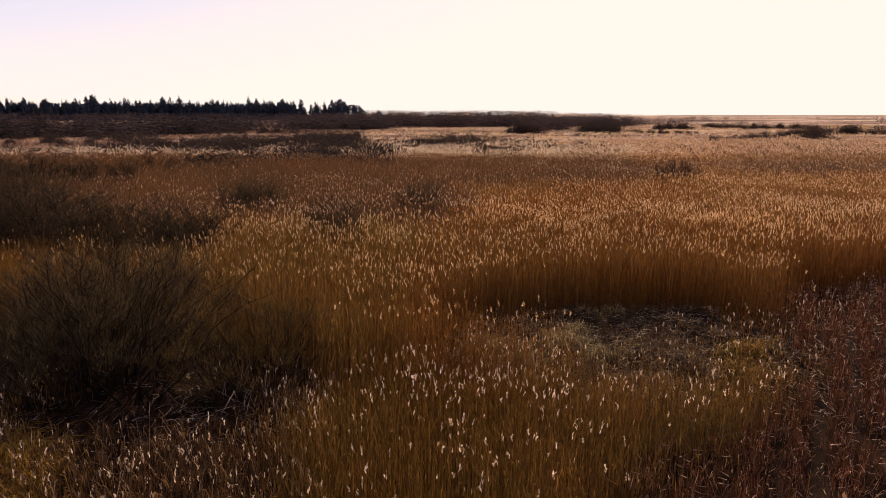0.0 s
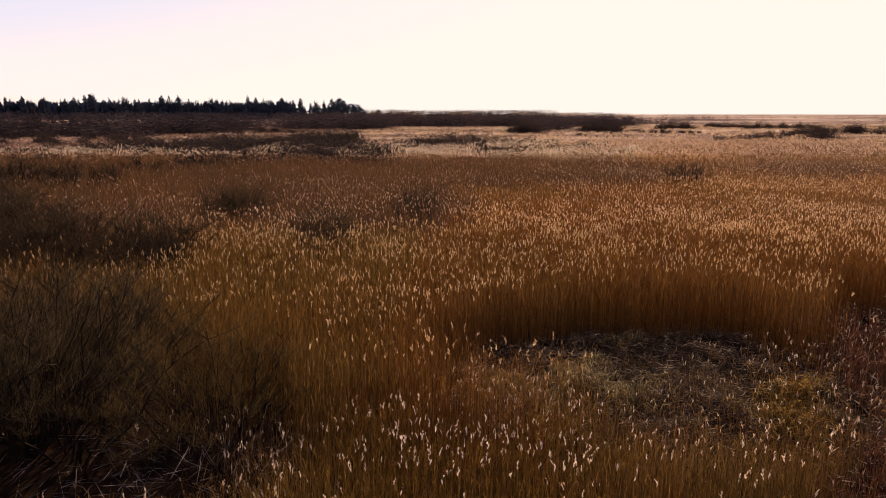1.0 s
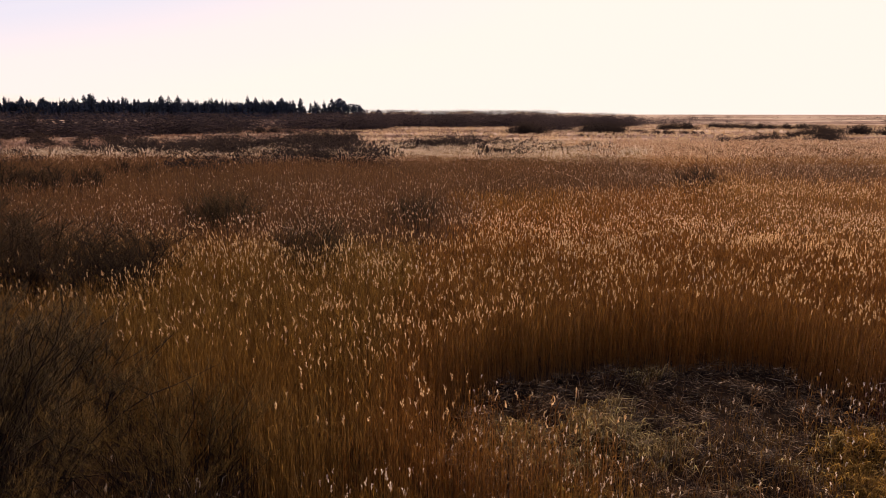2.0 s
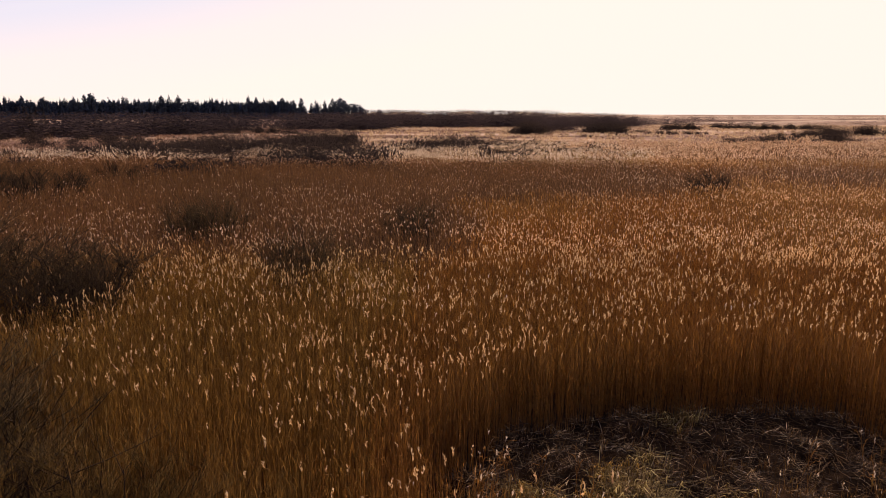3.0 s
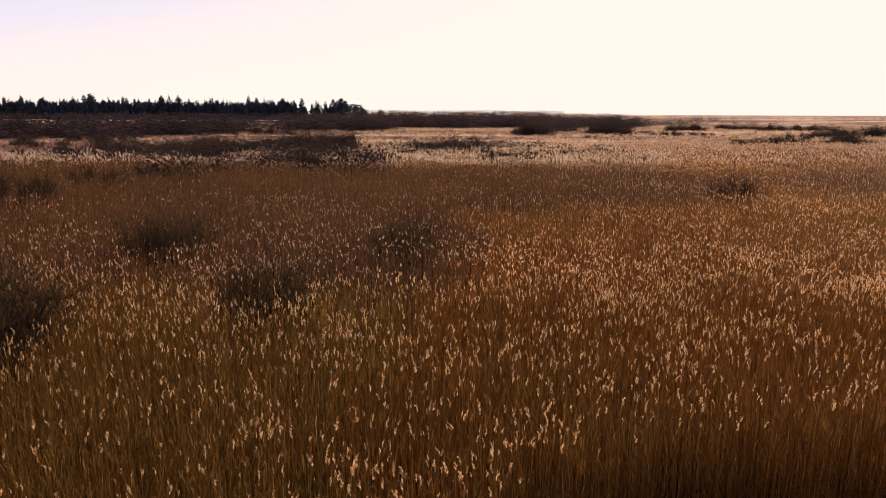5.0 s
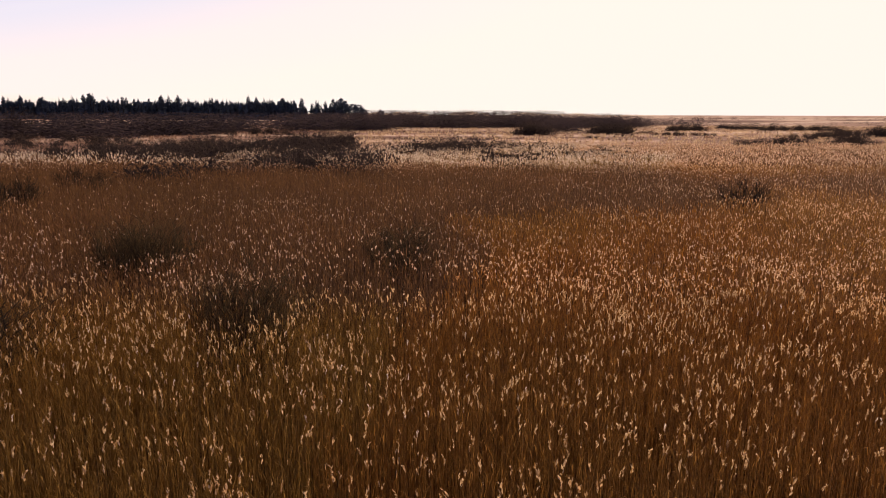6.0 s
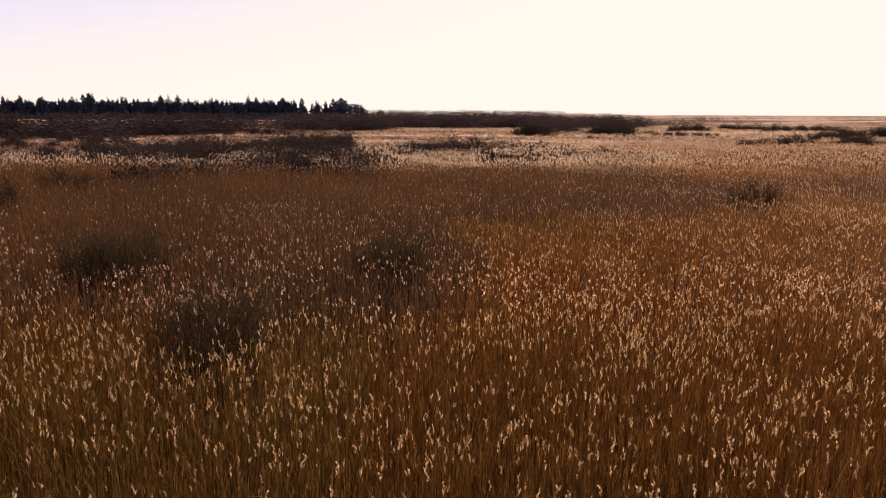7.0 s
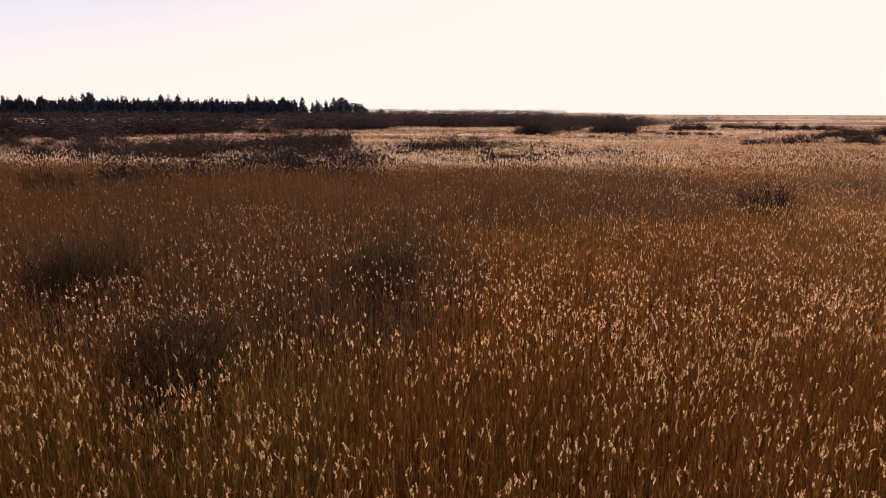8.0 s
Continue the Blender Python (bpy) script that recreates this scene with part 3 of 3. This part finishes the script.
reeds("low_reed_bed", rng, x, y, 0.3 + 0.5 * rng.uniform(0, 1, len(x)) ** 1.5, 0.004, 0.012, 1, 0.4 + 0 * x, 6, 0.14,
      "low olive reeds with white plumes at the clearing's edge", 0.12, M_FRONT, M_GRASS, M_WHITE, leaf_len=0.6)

# ---- single reeds standing in the clearing ----
def single_reed(rng, h, label):
    st, pl = Tris(), Tris()
    top = np.array([[0.04 * h, -0.02 * h, h]])
    mid = np.array([[0.01 * h, 0.0, h * 0.5]])
    st.tubes(np.stack([0 * mid, mid, top], 1), np.array([[0.006, 0.005, 0.002]]))
    stalk = new("reed", st.mesh("reed", M_STEM))
    for i in range(3):
        a = top * (0.4 + 0.17 * i)
        d = flat_dirs(rng, 1)
        lf = Tris()
        lf.blades(a, a + d * 0.1 + [0, 0, 0.18], a + d * 0.26 + [0, 0, 0.2], np.stack([-d[:, 1], d[:, 0], 0 * d[:, 0]], 1), 0.02)
        part("leaf", lf, M_LEAF, stalk)
    plumes(pl, rng, top, np.array([0.15]), 8)
    part("plume", pl, M_WHITE, stalk, "pale feathery seed head")
    return tagged(stalk, label, "reed", "single reeds in the clearing")


models = [single_reed(rng, h, "single dry reed with a cream plume") for h in (0.75, 0.95, 1.1, 0.6)]
for i, mdl in enumerate(models):
    mdl.matrix_world = pose(1.5 + 0.6 * i, 16.2 + 0.2 * i, float(ground_z(1.5 + 0.6 * i, 16.2 + 0.2 * i)) - 0.02)
for i in range(115):
    a, r = rng.uniform(math.radians(150), math.radians(385)), 0.45 + 0.5 * rng.uniform() ** 0.5
    q = Vector((CLEARING[0] + CLEARING[2] * r * math.cos(a), CLEARING[1] - 0.4 + CLEARING[3] * r * math.sin(a), 0))
    copy_thing(models[i % 4], pose(q.x, q.y, float(ground_z(q.x, q.y)) - 0.02, rng.normal(0, 7), rng.normal(0, 7), rng.uniform(0, 360)))

for i in range(75):
    at = (rng.normal(1.2, 1.0), rng.normal(16.8, 0.5)) if i < 50 else (rng.normal(9.3, 0.9), rng.normal(19.4, 0.4))
    copy_thing(models[i % 4], pose(*at, float(ground_z(*at)) - 0.02, rng.normal(0, 7), rng.normal(0, 7), rng.uniform(0, 360)))

high = [single_reed(rng, hh, "tall single reed rising above the bed") for hh in (2.45, 2.6, 2.3)]
for i, mdl in enumerate(high):
    mdl["group"] = "reeds above the bed"
    mdl.matrix_world = pose(-1.5 + 1.1 * i, 24.2 + 0.7 * i, 0)
for i in range(60):
    q = Vector((rng.uniform(-8, 9), rng.uniform(23.0, 30.0), 0))
    copy_thing(high[i % 3], pose(q.x, q.y, 0, rng.normal(0, 3), rng.normal(0, 3), rng.uniform(0, 360)))

# ---- willow bushes ----
def willow(name, rng, height, radius, stems, twigs, sub, thick, label, group="", bark=None, twig=None, short=1.0):
    """A many-stemmed bush: curved limbs from scattered feet, forked branches, and a haze of fine upright shoots."""
    base = new(name)
    tr, tw = Tris(), Tris()
    s = np.linspace(0, 1, 6)
    out = flat_dirs(rng, stems)
    reach = radius * np.sqrt(rng.uniform(0.02, 0.9, stems))
    hgt = height * rng.uniform(0.62, 0.92, stems) * np.sqrt(np.clip(1 - (reach / radius) ** 2 * 0.72, 0.1, 1))
    foot = out * reach[:, None] * rng.uniform(0.3, 0.6, (stems, 1))
    pts = foot[:, None] + (out * reach[:, None] - foot)[:, None] * (s[None] ** 1.1)[..., None]
    pts = pts + np.array([0, 0, 1.0]) * (hgt[:, None] * s[None] ** 0.95)[..., None]
    bow = np.cumsum(rng.normal(0, 0.036 * height, pts.shape), 1) * [1, 1, 0.4]
    pts = pts + (bow - bow[:, :1])
    tr.tubes(pts, thick * np.linspace(1, 0.22, 6)[None] * rng.uniform(0.5, 1.2, stems)[:, None])

    def along(p, k):
        """k random points on the paths p, and the way that the path runs there."""
        m, g = rng.integers(0, len(p), k), rng.uniform(0.25, 1, k) * (p.shape[1] - 1.001)
        lo = g.astype(int)
        fr = (g - lo)[:, None]
        return p[m, lo] * (1 - fr) + p[m, lo + 1] * fr, p[m, lo + 1] - p[m, lo]

    def sprout(p, k, l0, l1, spread, up, steps):
        a, d = along(p, k)
        d = d / (np.linalg.norm(d, axis=1)[:, None] + 1e-6)
        d = d * 0.6 + flat_dirs(rng, k) * rng.uniform(0.2, 1.0, (k, 1)) * spread
        u = np.linspace(0, 1, steps)[None, :, None]
        ln = height * rng.uniform(l0, l1, (k, 1, 1))
        return a[:, None] + d[:, None] * u * ln + np.array([0, 0, up]) * ln * u ** 1.6

    fork = sprout(pts, stems * 4, 0.14, 0.3 * short ** 0.5, 1.1, 0.2, 4)
    tr.tubes(fork, thick * 0.36 * np.linspace(1, 0.25, 4)[None] * rng.uniform(0.5, 1.1, stems * 4)[:, None])
    shoots = sprout(np.concatenate([fork, pts[:, 2:]], 0), twigs, 0.08 * short, 0.2 * short, 1.1, 0.45, 4)
    tw.spikes(shoots[:, 0], shoots[:, 2], thick * 0.2 * rng.uniform(0.6, 1.2, twigs))
    tw.spikes(shoots[:, 2], shoots[:, 3] * 1.3 - shoots[:, 2] * 0.3, thick * 0.12)
    fine = sprout(shoots, sub, 0.03 * short, 0.09 * short, 1.2, 0.5, 2)
    tw.spikes(fine[:, 0], fine[:, 1], thick * 0.1 * rng.uniform(0.6, 1.4, sub))
    part("trunk", tr, bark or M_BARK, base)
    part("crown", tw, twig or M_TWIG, base)
    return tagged(base, label, "shrub", group)


BIG = "bare grey-brown willow thicket rising out of the reeds"
w = willow("willow_bush", rng, 4.0, 4.1, 150, 9000, 22000, 0.032, BIG, short=0.55)
w.matrix_world = pose(-9.2, 16.2, -0.06)
w = willow("willow_bush", rng, 3.5, 3.3, 100, 4200, 9000, 0.03, "bare hazy willow bush behind the thicket", short=0.6)
w.matrix_world = pose(-10.6, 18.7, -0.06)
w = willow("willow_bush", rng, 3.0, 2.6, 72, 4600, 14000, 0.021, "low olive willow bush at the thicket's edge", twig=M_SHOOT, short=0.6)
w.matrix_world = pose(-4.9, 15.8, -0.06)
w = willow("willow_bush", rng, 3.3, 2.05, 48, 2200, 6800, 0.025, "bare brown willow bush standing among reeds", "willows in the reeds")
dense = willow("willow_bush", rng, 3.3, 2.15, 52, 2300, 4200, 0.036, "dense dark willow bush above the reed tops", "willows in the reeds", twig=M_THICK)
thin = willow("willow_bush", rng, 3.3, 2.15, 44, 900, 1200, 0.05, "dark willow bush far out in the reeds", "willows in the reeds", twig=M_THICK)
placed = {}
for i, (kd, x, y, sx, sz) in enumerate(BUSHES):
    first = {"fine": w, "dense": dense, "thin": thin}[kd]
    at = pose(x, y, 0, 0, 0, 70 * i)
    if kd in placed:
        c = copy_thing(first, at)
    else:
        c = placed[kd] = first
        first.matrix_world = at
    c.scale = (sx, sx, sz)

# ---- scrub belts beyond the reeds ----
rng = np.random.default_rng(77)
CARR = "dark bare willow scrub beyond the reed bed"


def twig_cloud(rng, tw, at, height, radius, n, wide=0.045, long=1.0, low=0.6):
    """Twigs filling the lobes of a low rounded thicket, stout and dense within, fine outside; returns the twigs' middles."""
    lobes = np.concatenate([flat_dirs(rng, 7) * radius * rng.uniform(0.25, 0.7, (7, 1)), [[0, 0, 0]]])
    tall_of = rng.uniform(low, 1.0, 8) * height
    wide_of = rng.uniform(0.32, 0.6, 8) * radius
    i = rng.integers(0, 8, n)
    q = rng.normal(0, 1, (n, 3))
    deep = rng.uniform(0.05, 1.0, n) ** 0.42
    q = q / np.linalg.norm(q, axis=1)[:, None] * deep[:, None]
    c = lobes[i] + q * np.stack([wide_of[i], wide_of[i], tall_of[i] * 0.9], 1)
    c[:, 2] = np.minimum(np.abs(c[:, 2]), 0.68 * tall_of[i]) / 0.72
    d = flat_dirs(rng, n) * rng.uniform(0.1, 0.7, (n, 1)) + q * [0.3, 0.3, 0.1] + np.array([0, 0, 0.42])
    core = np.clip((0.8 - deep) / 0.2, 0, 1)
    ln = rng.uniform(0.05, 0.12, (n, 1)) * height * long * (1 + 0.8 * core[:, None])
    c = c + at
    tw.blades(c - d * ln, c, c + d * ln, flat_dirs(rng, n), wide * height * rng.uniform(0.4, 1.1, n) * (1 + 2.4 * core))
    return c


def scrub(rng, height, radius, n, label):
    """A thicket seen only from afar: stems and a cloud of twigs."""
    base = new("scrub_bush")
    tr, tw = Tris(), Tris()
    c = twig_cloud(rng, tw, np.zeros(3), height, radius, n, 0.027)
    k = 6
    hub = np.zeros((k, 3)) + rng.normal(0, 0.15, (k, 3)) * [1, 1, 0]
    j = rng.integers(0, n, k)
    tr.tubes(np.stack([hub, hub * 0.4 + c[j] * 0.5 + [0, 0, 0.3], c[j]], 1), np.array([[0.09, 0.05, 0.02]]) * np.ones((k, 1)))
    part("trunk", tr, M_CARR, base)
    part("crown", tw, M_CARR, base)
    return tagged(base, label, "shrub", "scrub beyond the reeds")


kinds = [scrub(rng, 3.1, 3.4, 820, CARR) for _ in range(4)]
for i, kd in enumerate(kinds):
    kd.matrix_world = pose(-24 + 5 * i, 112 + 3 * i, 0)


def belt(x0, y0, x1, y1, deep, count, s0, s1):
    """Thickets along a front line, reaching back from it."""
    for i in range(count):
        s, u = rng.uniform(s0, s1), (i + rng.uniform(0, 1)) / count
        v = rng.uniform(0, 1)
        x, y = x0 + (x1 - x0) * u, y0 + (y1 - y0) * u + deep * v
        c = copy_thing(kinds[rng.integers(0, 4)], pose(x * (1 + deep * v / max(y, 1) * 0.8), y, 0, 0, 0, rng.uniform(0, 360)))
        c.scale = (s * rng.uniform(1.0, 1.7), s * rng.uniform(0.9, 1.4), s * rng.uniform(0.78, 1.18))


belt(-50, 98, -32, 95, 18, 18, 1.0, 1.25)      # stand in the middle distance
belt(-37, 93, -15, 101, 32, 46, 1.1, 1.4)
belt(-28, 128, -19, 133, 24, 8, 1.1, 1.4)
belt(-26, 73, -22, 73, 3, 4, 1.1, 1.2)
belt(-11, 77, -6, 78, 4, 4, 1.12, 1.22)
belt(-20, 78, -13, 81, 9, 10, 1.12, 1.25)
belt(-18, 90, -8, 93, 6, 8, 1.1, 1.22)
belt(-43, 92, -26, 90, 6, 13, 1.05, 1.22)
belt(-46, 76, -43, 76, 3, 2, 0.92, 0.98)
belt(-104, 150, -62, 138, 40, 18, 0.5, 0.9)
belt(-84, 118, -58, 112, 10, 9, 0.5, 0.75)
belt(-74, 235, -52, 236, 4, 5, 0.9, 1.1)
belt(-5, 106, 6, 107, 16, 16, 1.18, 1.34)
belt(6, 112, 17, 113, 8, 10, 0.92, 1.05)
belt(4, 87, 12, 90, 4, 6, 1.08, 1.16)
belt(16, 98, 24, 99, 4, 5, 0.92, 1.0)
belt(24, 232, 32, 234, 10, 6, 1.5, 1.7)
belt(55, 253, 68, 255, 12, 9, 1.35, 1.55)
belt(74, 262, 79, 263, 4, 3, 0.48, 0.55)         # scattered bushes on the open meadow
belt(74, 238, 83, 239, 5, 5, 0.5, 0.6)
belt(97, 296, 113, 298, 12, 9, 0.95, 1.2)
belt(84, 239, 93, 240, 5, 5, 0.4, 0.48)
belt(136, 341, 142, 342, 6, 4, 0.85, 0.95)
belt(133, 320, 147, 322, 8, 7, 0.85, 1.0)
belt(140, 302, 171, 306, 12, 13, 0.95, 1.12)
belt(109, 212, 120, 214, 8, 7, 0.6, 0.75)
belt(121, 218, 150, 222, 22, 11, 0.85, 1.4)
belt(89, 161, 94, 161, 5, 4, 1.1, 1.25)
belt(67, 160, 80, 161, 9, 7, 0.6, 1.05)
belt(79, 161, 100, 162, 12, 7, 0.4, 0.75)
belt(70, 235, 76, 237, 4, 2, 0.35, 0.45)
belt(40, 205, 60, 212, 20, 5, 0.3, 0.42)


copy_thing(kinds[1], pose(-122, 204, 0, 0, 0, 30)).scale = (2.4, 2.4, 3.0)

# the tall carr before the wood, the long dark belt and the hedges far behind it, too far to tell bush from bush
far = Tris()
for x0, y0, x1, y1, deep, count, h0, h1, n in ((-165, 176, -94, 196, 42, 66, 7.0, 8.1, 500), (-98, 194, -78, 240, 40, 34, 7.0, 8.1, 500), (-66, 284, -26, 288, 24, 30, 7.2, 8.4, 420),
                                               (37, 272, 54, 274, 14, 10, 6.0, 6.8, 420), (-78, 335, -66, 330, 20, 8, 4.5, 5.8, 300), (-150, 420, -70, 420, 50, 14, 4.8, 6.4, 300),
                                               (-88, 305, -40, 305, 95, 40, 7.2, 8.4, 300), (-40, 340, 60, 345, 60, 120, 8.8, 9.8, 360), (55, 345, 100, 355, 50, 36, 7.2, 8.4, 420), (86, 375, 116, 375, 40, 20, 5.5, 7.0, 260),
                                               (118, 425, 215, 430, 40, 20, 3.4, 5.2, 220), (140, 470, 161, 475, 10, 8, 4.4, 5.2, 220), (235, 516, 349, 540, 12, 36, 1.2, 1.8, 120), (330, 555, 460, 555, 25, 26, 3.4, 5.2, 160),
                                               (155, 640, 178, 650, 10, 5, 3.6, 4.6, 220), (255, 690, 285, 695, 10, 5, 6.0, 7.4, 220), (-40, 480, 200, 480, 40, 30, 5.2, 7.0, 220), (300, 900, 620, 910, 30, 24, 4.4, 6.6, 160)):
    for i in range(count):
        u, hh = (i + rng.uniform(0, 1)) / count, rng.uniform(h0, h1)
        twig_cloud(rng, far, np.array([x0 + (x1 - x0) * u, y0 + (y1 - y0) * u + deep * rng.uniform(0, 1), 0]), hh, 1.55 * hh, n, 0.08, 0.3, 0.82)
tagged(new("scrub_belt", far.mesh("scrub_belt", M_HAZED_CARR)), "long dark belt of bare scrub before the fields", "scrub", kind="stuff")


# ---- spruce wood ----
def spruce(rng, height, label):
    base = new("spruce_tree")
    tr, cr = Tris(), Tris()
    tr.tubes(np.array([[[0, 0, 0], [0, 0, height * 0.5], [0, 0, height * 0.97]]]), np.array([[0.3, 0.2, 0.03]]))
    wide = rng.uniform(0.15, 0.22)
    blunt = rng.uniform(0.5, 1.0)
    for u in np.linspace(0.04, 0.985, 18):
        z = 1 - (1 - u) ** 1.3
        k = 7 if z < 0.8 else 4
        r = height * wide * (1 - z) ** blunt * rng.uniform(0.35, 1.5, k)[:, None] + 0.2
        d = flat_dirs(rng, k)
        a = np.array([0, 0, height * z]) + d * 0.05
        b = a + d * r + np.array([0, 0, 1.0]) * r * (1.1 * z - 0.55)
        m = a * 0.45 + b * 0.55 + np.array([0, 0, 0.12]) * r
        cr.blades(a, m, b, np.stack([-d[:, 1], d[:, 0], 0 * d[:, 0]], 1), r[:, 0] * 0.95)
        cr.blades(a, m + np.array([0, 0, -0.35]) * r, b, np.array([0, 0, 1.0]) + 0 * d, r[:, 0] * 0.9)
    part("trunk", tr, M_BARK, base)
    part("crown", cr, M_HAZED_TREE, base)
    return tagged(base, label, "tree", "spruce wood")


pines = [spruce(rng, 22, "dark haze-blue spruce in a dense plantation") for _ in range(7)]
for i, p in enumerate(pines):
    p.matrix_world = pose(-120 - 25 * i, 752, 0)
for i in range(285):
    s = float(np.clip(rng.normal(0.97, 0.13), 0.7, 1.22))
    px = -572 + 447 * (i + rng.uniform(0, 1)) / 285
    if px > -178 and i % 3 == 0:
        continue
    s *= 0.94 + 0.05 * math.sin(px / 17) + 0.05 * math.sin(px / 7.3)
    c = copy_thing(pines[rng.integers(0, 7)], pose(px, rng.uniform(742, 775), 0, 0, 0, rng.uniform(0, 360)))
    c.scale = (s * 1.25, s * 1.25, s * (1.04 - 0.10 * math.exp(-((px + 140) / 40) ** 2)))


# the depth of the wood behind its front trees
t = Tris()
for i in range(420):
    hh, r = 22 * rng.uniform(0.76, 0.98), rng.uniform(3.4, 5.0)
    foot = np.array([-610 + 428 * (i + rng.uniform(0, 1)) / 420, rng.uniform(768, 830), 0.0])
    for z0, z1, f in ((0.05, 0.5, 1.0), (0.3, 0.72, 0.8), (0.55, 0.9, 0.55), (0.75, 1.0, 0.32)):
        k = 7
        d = flat_dirs(rng, k)
        d = d * rng.uniform(0.8, 1.2, (k, 1))
        t.blades(foot + [0, 0, hh * z1] + 0 * d, foot + d * r * f * 0.6 + [0, 0, hh * (z0 * 0.4 + z1 * 0.6)], foot + d * r * f + [0, 0, hh * z0],
                 np.stack([-d[:, 1], d[:, 0], 0 * d[:, 0]], 1), r * f * 0.9)
tagged(new("spruce_wood", t.mesh("spruce_wood", M_HAZED_TREE)), "dense dark spruce plantation behind its front trees", "wood", kind="stuff")


def broad_tree(rng, height, label):
    base = new("broadleaf_tree")
    tr, cr = Tris(), Tris()
    k = 14
    out = flat_dirs(rng, k)
    s = np.linspace(0, 1, 4)
    pts = out[:, None] * (height * 0.32 * rng.uniform(0.2, 1, k)[:, None] * s ** 1.3)[..., None] + np.array([0, 0, 1.0]) * (height * rng.uniform(0.55, 0.9, k)[:, None] * s)[..., None]
    tr.tubes(pts, np.linspace(0.3, 0.05, 4)[None] * np.ones((k, 1)))
    n = 900
    q = rng.normal(0, 1, (n, 3))
    q = q / np.linalg.norm(q, axis=1)[:, None] * rng.uniform(0.55, 1.0, (n, 1)) ** 0.5
    c = q * np.array([0.36, 0.36, 0.42]) * height + np.array([0, 0, 0.56 * height])
    c = c * (1 + 0.1 * waves(c[:, 0], c[:, 2], 5, 9))[:, None]
    d = rng.normal(0, 1, (n, 3)) * height * 0.05
    cr.blades(c - d, c, c + d, flat_dirs(rng, n), height * 0.06)
    part("trunk", tr, M_BARK, base)
    part("crown", cr, M_HAZED_TREE, base)
    return tagged(base, label, "tree", "trees at the wood's end")


bt = broad_tree(rng, 20, "rounded dark tree ending the wood")
bt.matrix_world = pose(-113, 745, 0)
for x, y, s in ((-118, 748, 1.12), (-103, 745, 0.84), (-96, 742, 0.8), (-91, 744, 0.62), (-73, 750, 0.55), (-85, 760, 0.25), (-79, 762, 0.2)):
    copy_thing(bt, pose(x, y, 0, 0, 0, 50 * s * 7)).scale = (s, s, s)

# ---- bleached grass between scrub and fields ----
def meadow(rng, y0, y1, per_m2, wide, tall_of, seed, label):
    x, y = scatter(rng, -170, 260, y0, y1, per_m2, lambda x, y: (np.abs(x) < 0.74 * y + 3) * np.clip(0.65 + 0.6 * waves(x, y, 24, seed) + 0.3 * waves(x, y, 6, seed + 1), 0, 1))
    # left side coloured duller for its weaker backlight, plus random dull patches
    dull = (x < -0.2 * y + 9 * waves(x, y, 26, seed + 2)) | (waves(x, 2.2 * y, 30, seed + 3) > 0.42)
    for sel, mat, words in ((dull, M_TAN, "dull tan winter grass before the carr"), (~dull, M_PALE, label)):
        k = int(sel.sum())
        a = np.stack([x[sel], y[sel], np.zeros(k)], 1)
        t = Tris()
        for i in range(3):
            d = flat_dirs(rng, k)
            ln = tall_of * rng.uniform(0.4, 0.9, k)[:, None]
            t.blades(a + d * wide, a + d * wide * 1.2 + np.array([0, 0, 0.6]) * ln, a + d * wide * 2 + np.array([0, 0, 1.0]) * ln, flat_dirs(rng, k), wide)
        tagged(new("bleached_grass", t.mesh("bleached_grass", mat)), words, "grass", kind="stuff")


meadow(rng, 94, 190, 0.75, 0.16, 0.8, 42, "pale tufted winter grass behind the reed edge")
meadow(rng, 190, 420, 0.22, 0.33, 1.0, 40, "pale bleached winter grass on open marsh")


# ---- far dunes ----
def dunes():
    t = Tris()
    xs = np.linspace(-900, 900, 181)
    prof = np.clip(9 + 8 * waves(xs, 0 * xs, 260, 60) + 3 * waves(xs, 0 * xs, 60, 61), 0.5, 30) * np.clip(1.3 - np.abs(xs - 20) / 650, 0.1, 1)
    rows = [np.stack([xs, 0 * xs + 2600, 0 * xs - 0.5], 1), np.stack([xs, 0 * xs + 2680, prof * 0.7], 1),
            np.stack([xs, 0 * xs + 2740, prof + 1], 1), np.stack([xs, 0 * xs + 2900, 0 * xs - 0.5], 1)]
    v = np.stack(rows, 1)
    q = (np.arange(180)[:, None] * 4 + np.arange(3)[None]).ravel()
    t.add(v, np.concatenate([np.stack([q, q + 4, q + 5], 1), np.stack([q, q + 5, q + 1], 1)]))
    tagged(new("backdrop", t.mesh("backdrop", M_PALE)), "low pale dunes along the horizon", "dunes", kind="structure")


dunes()
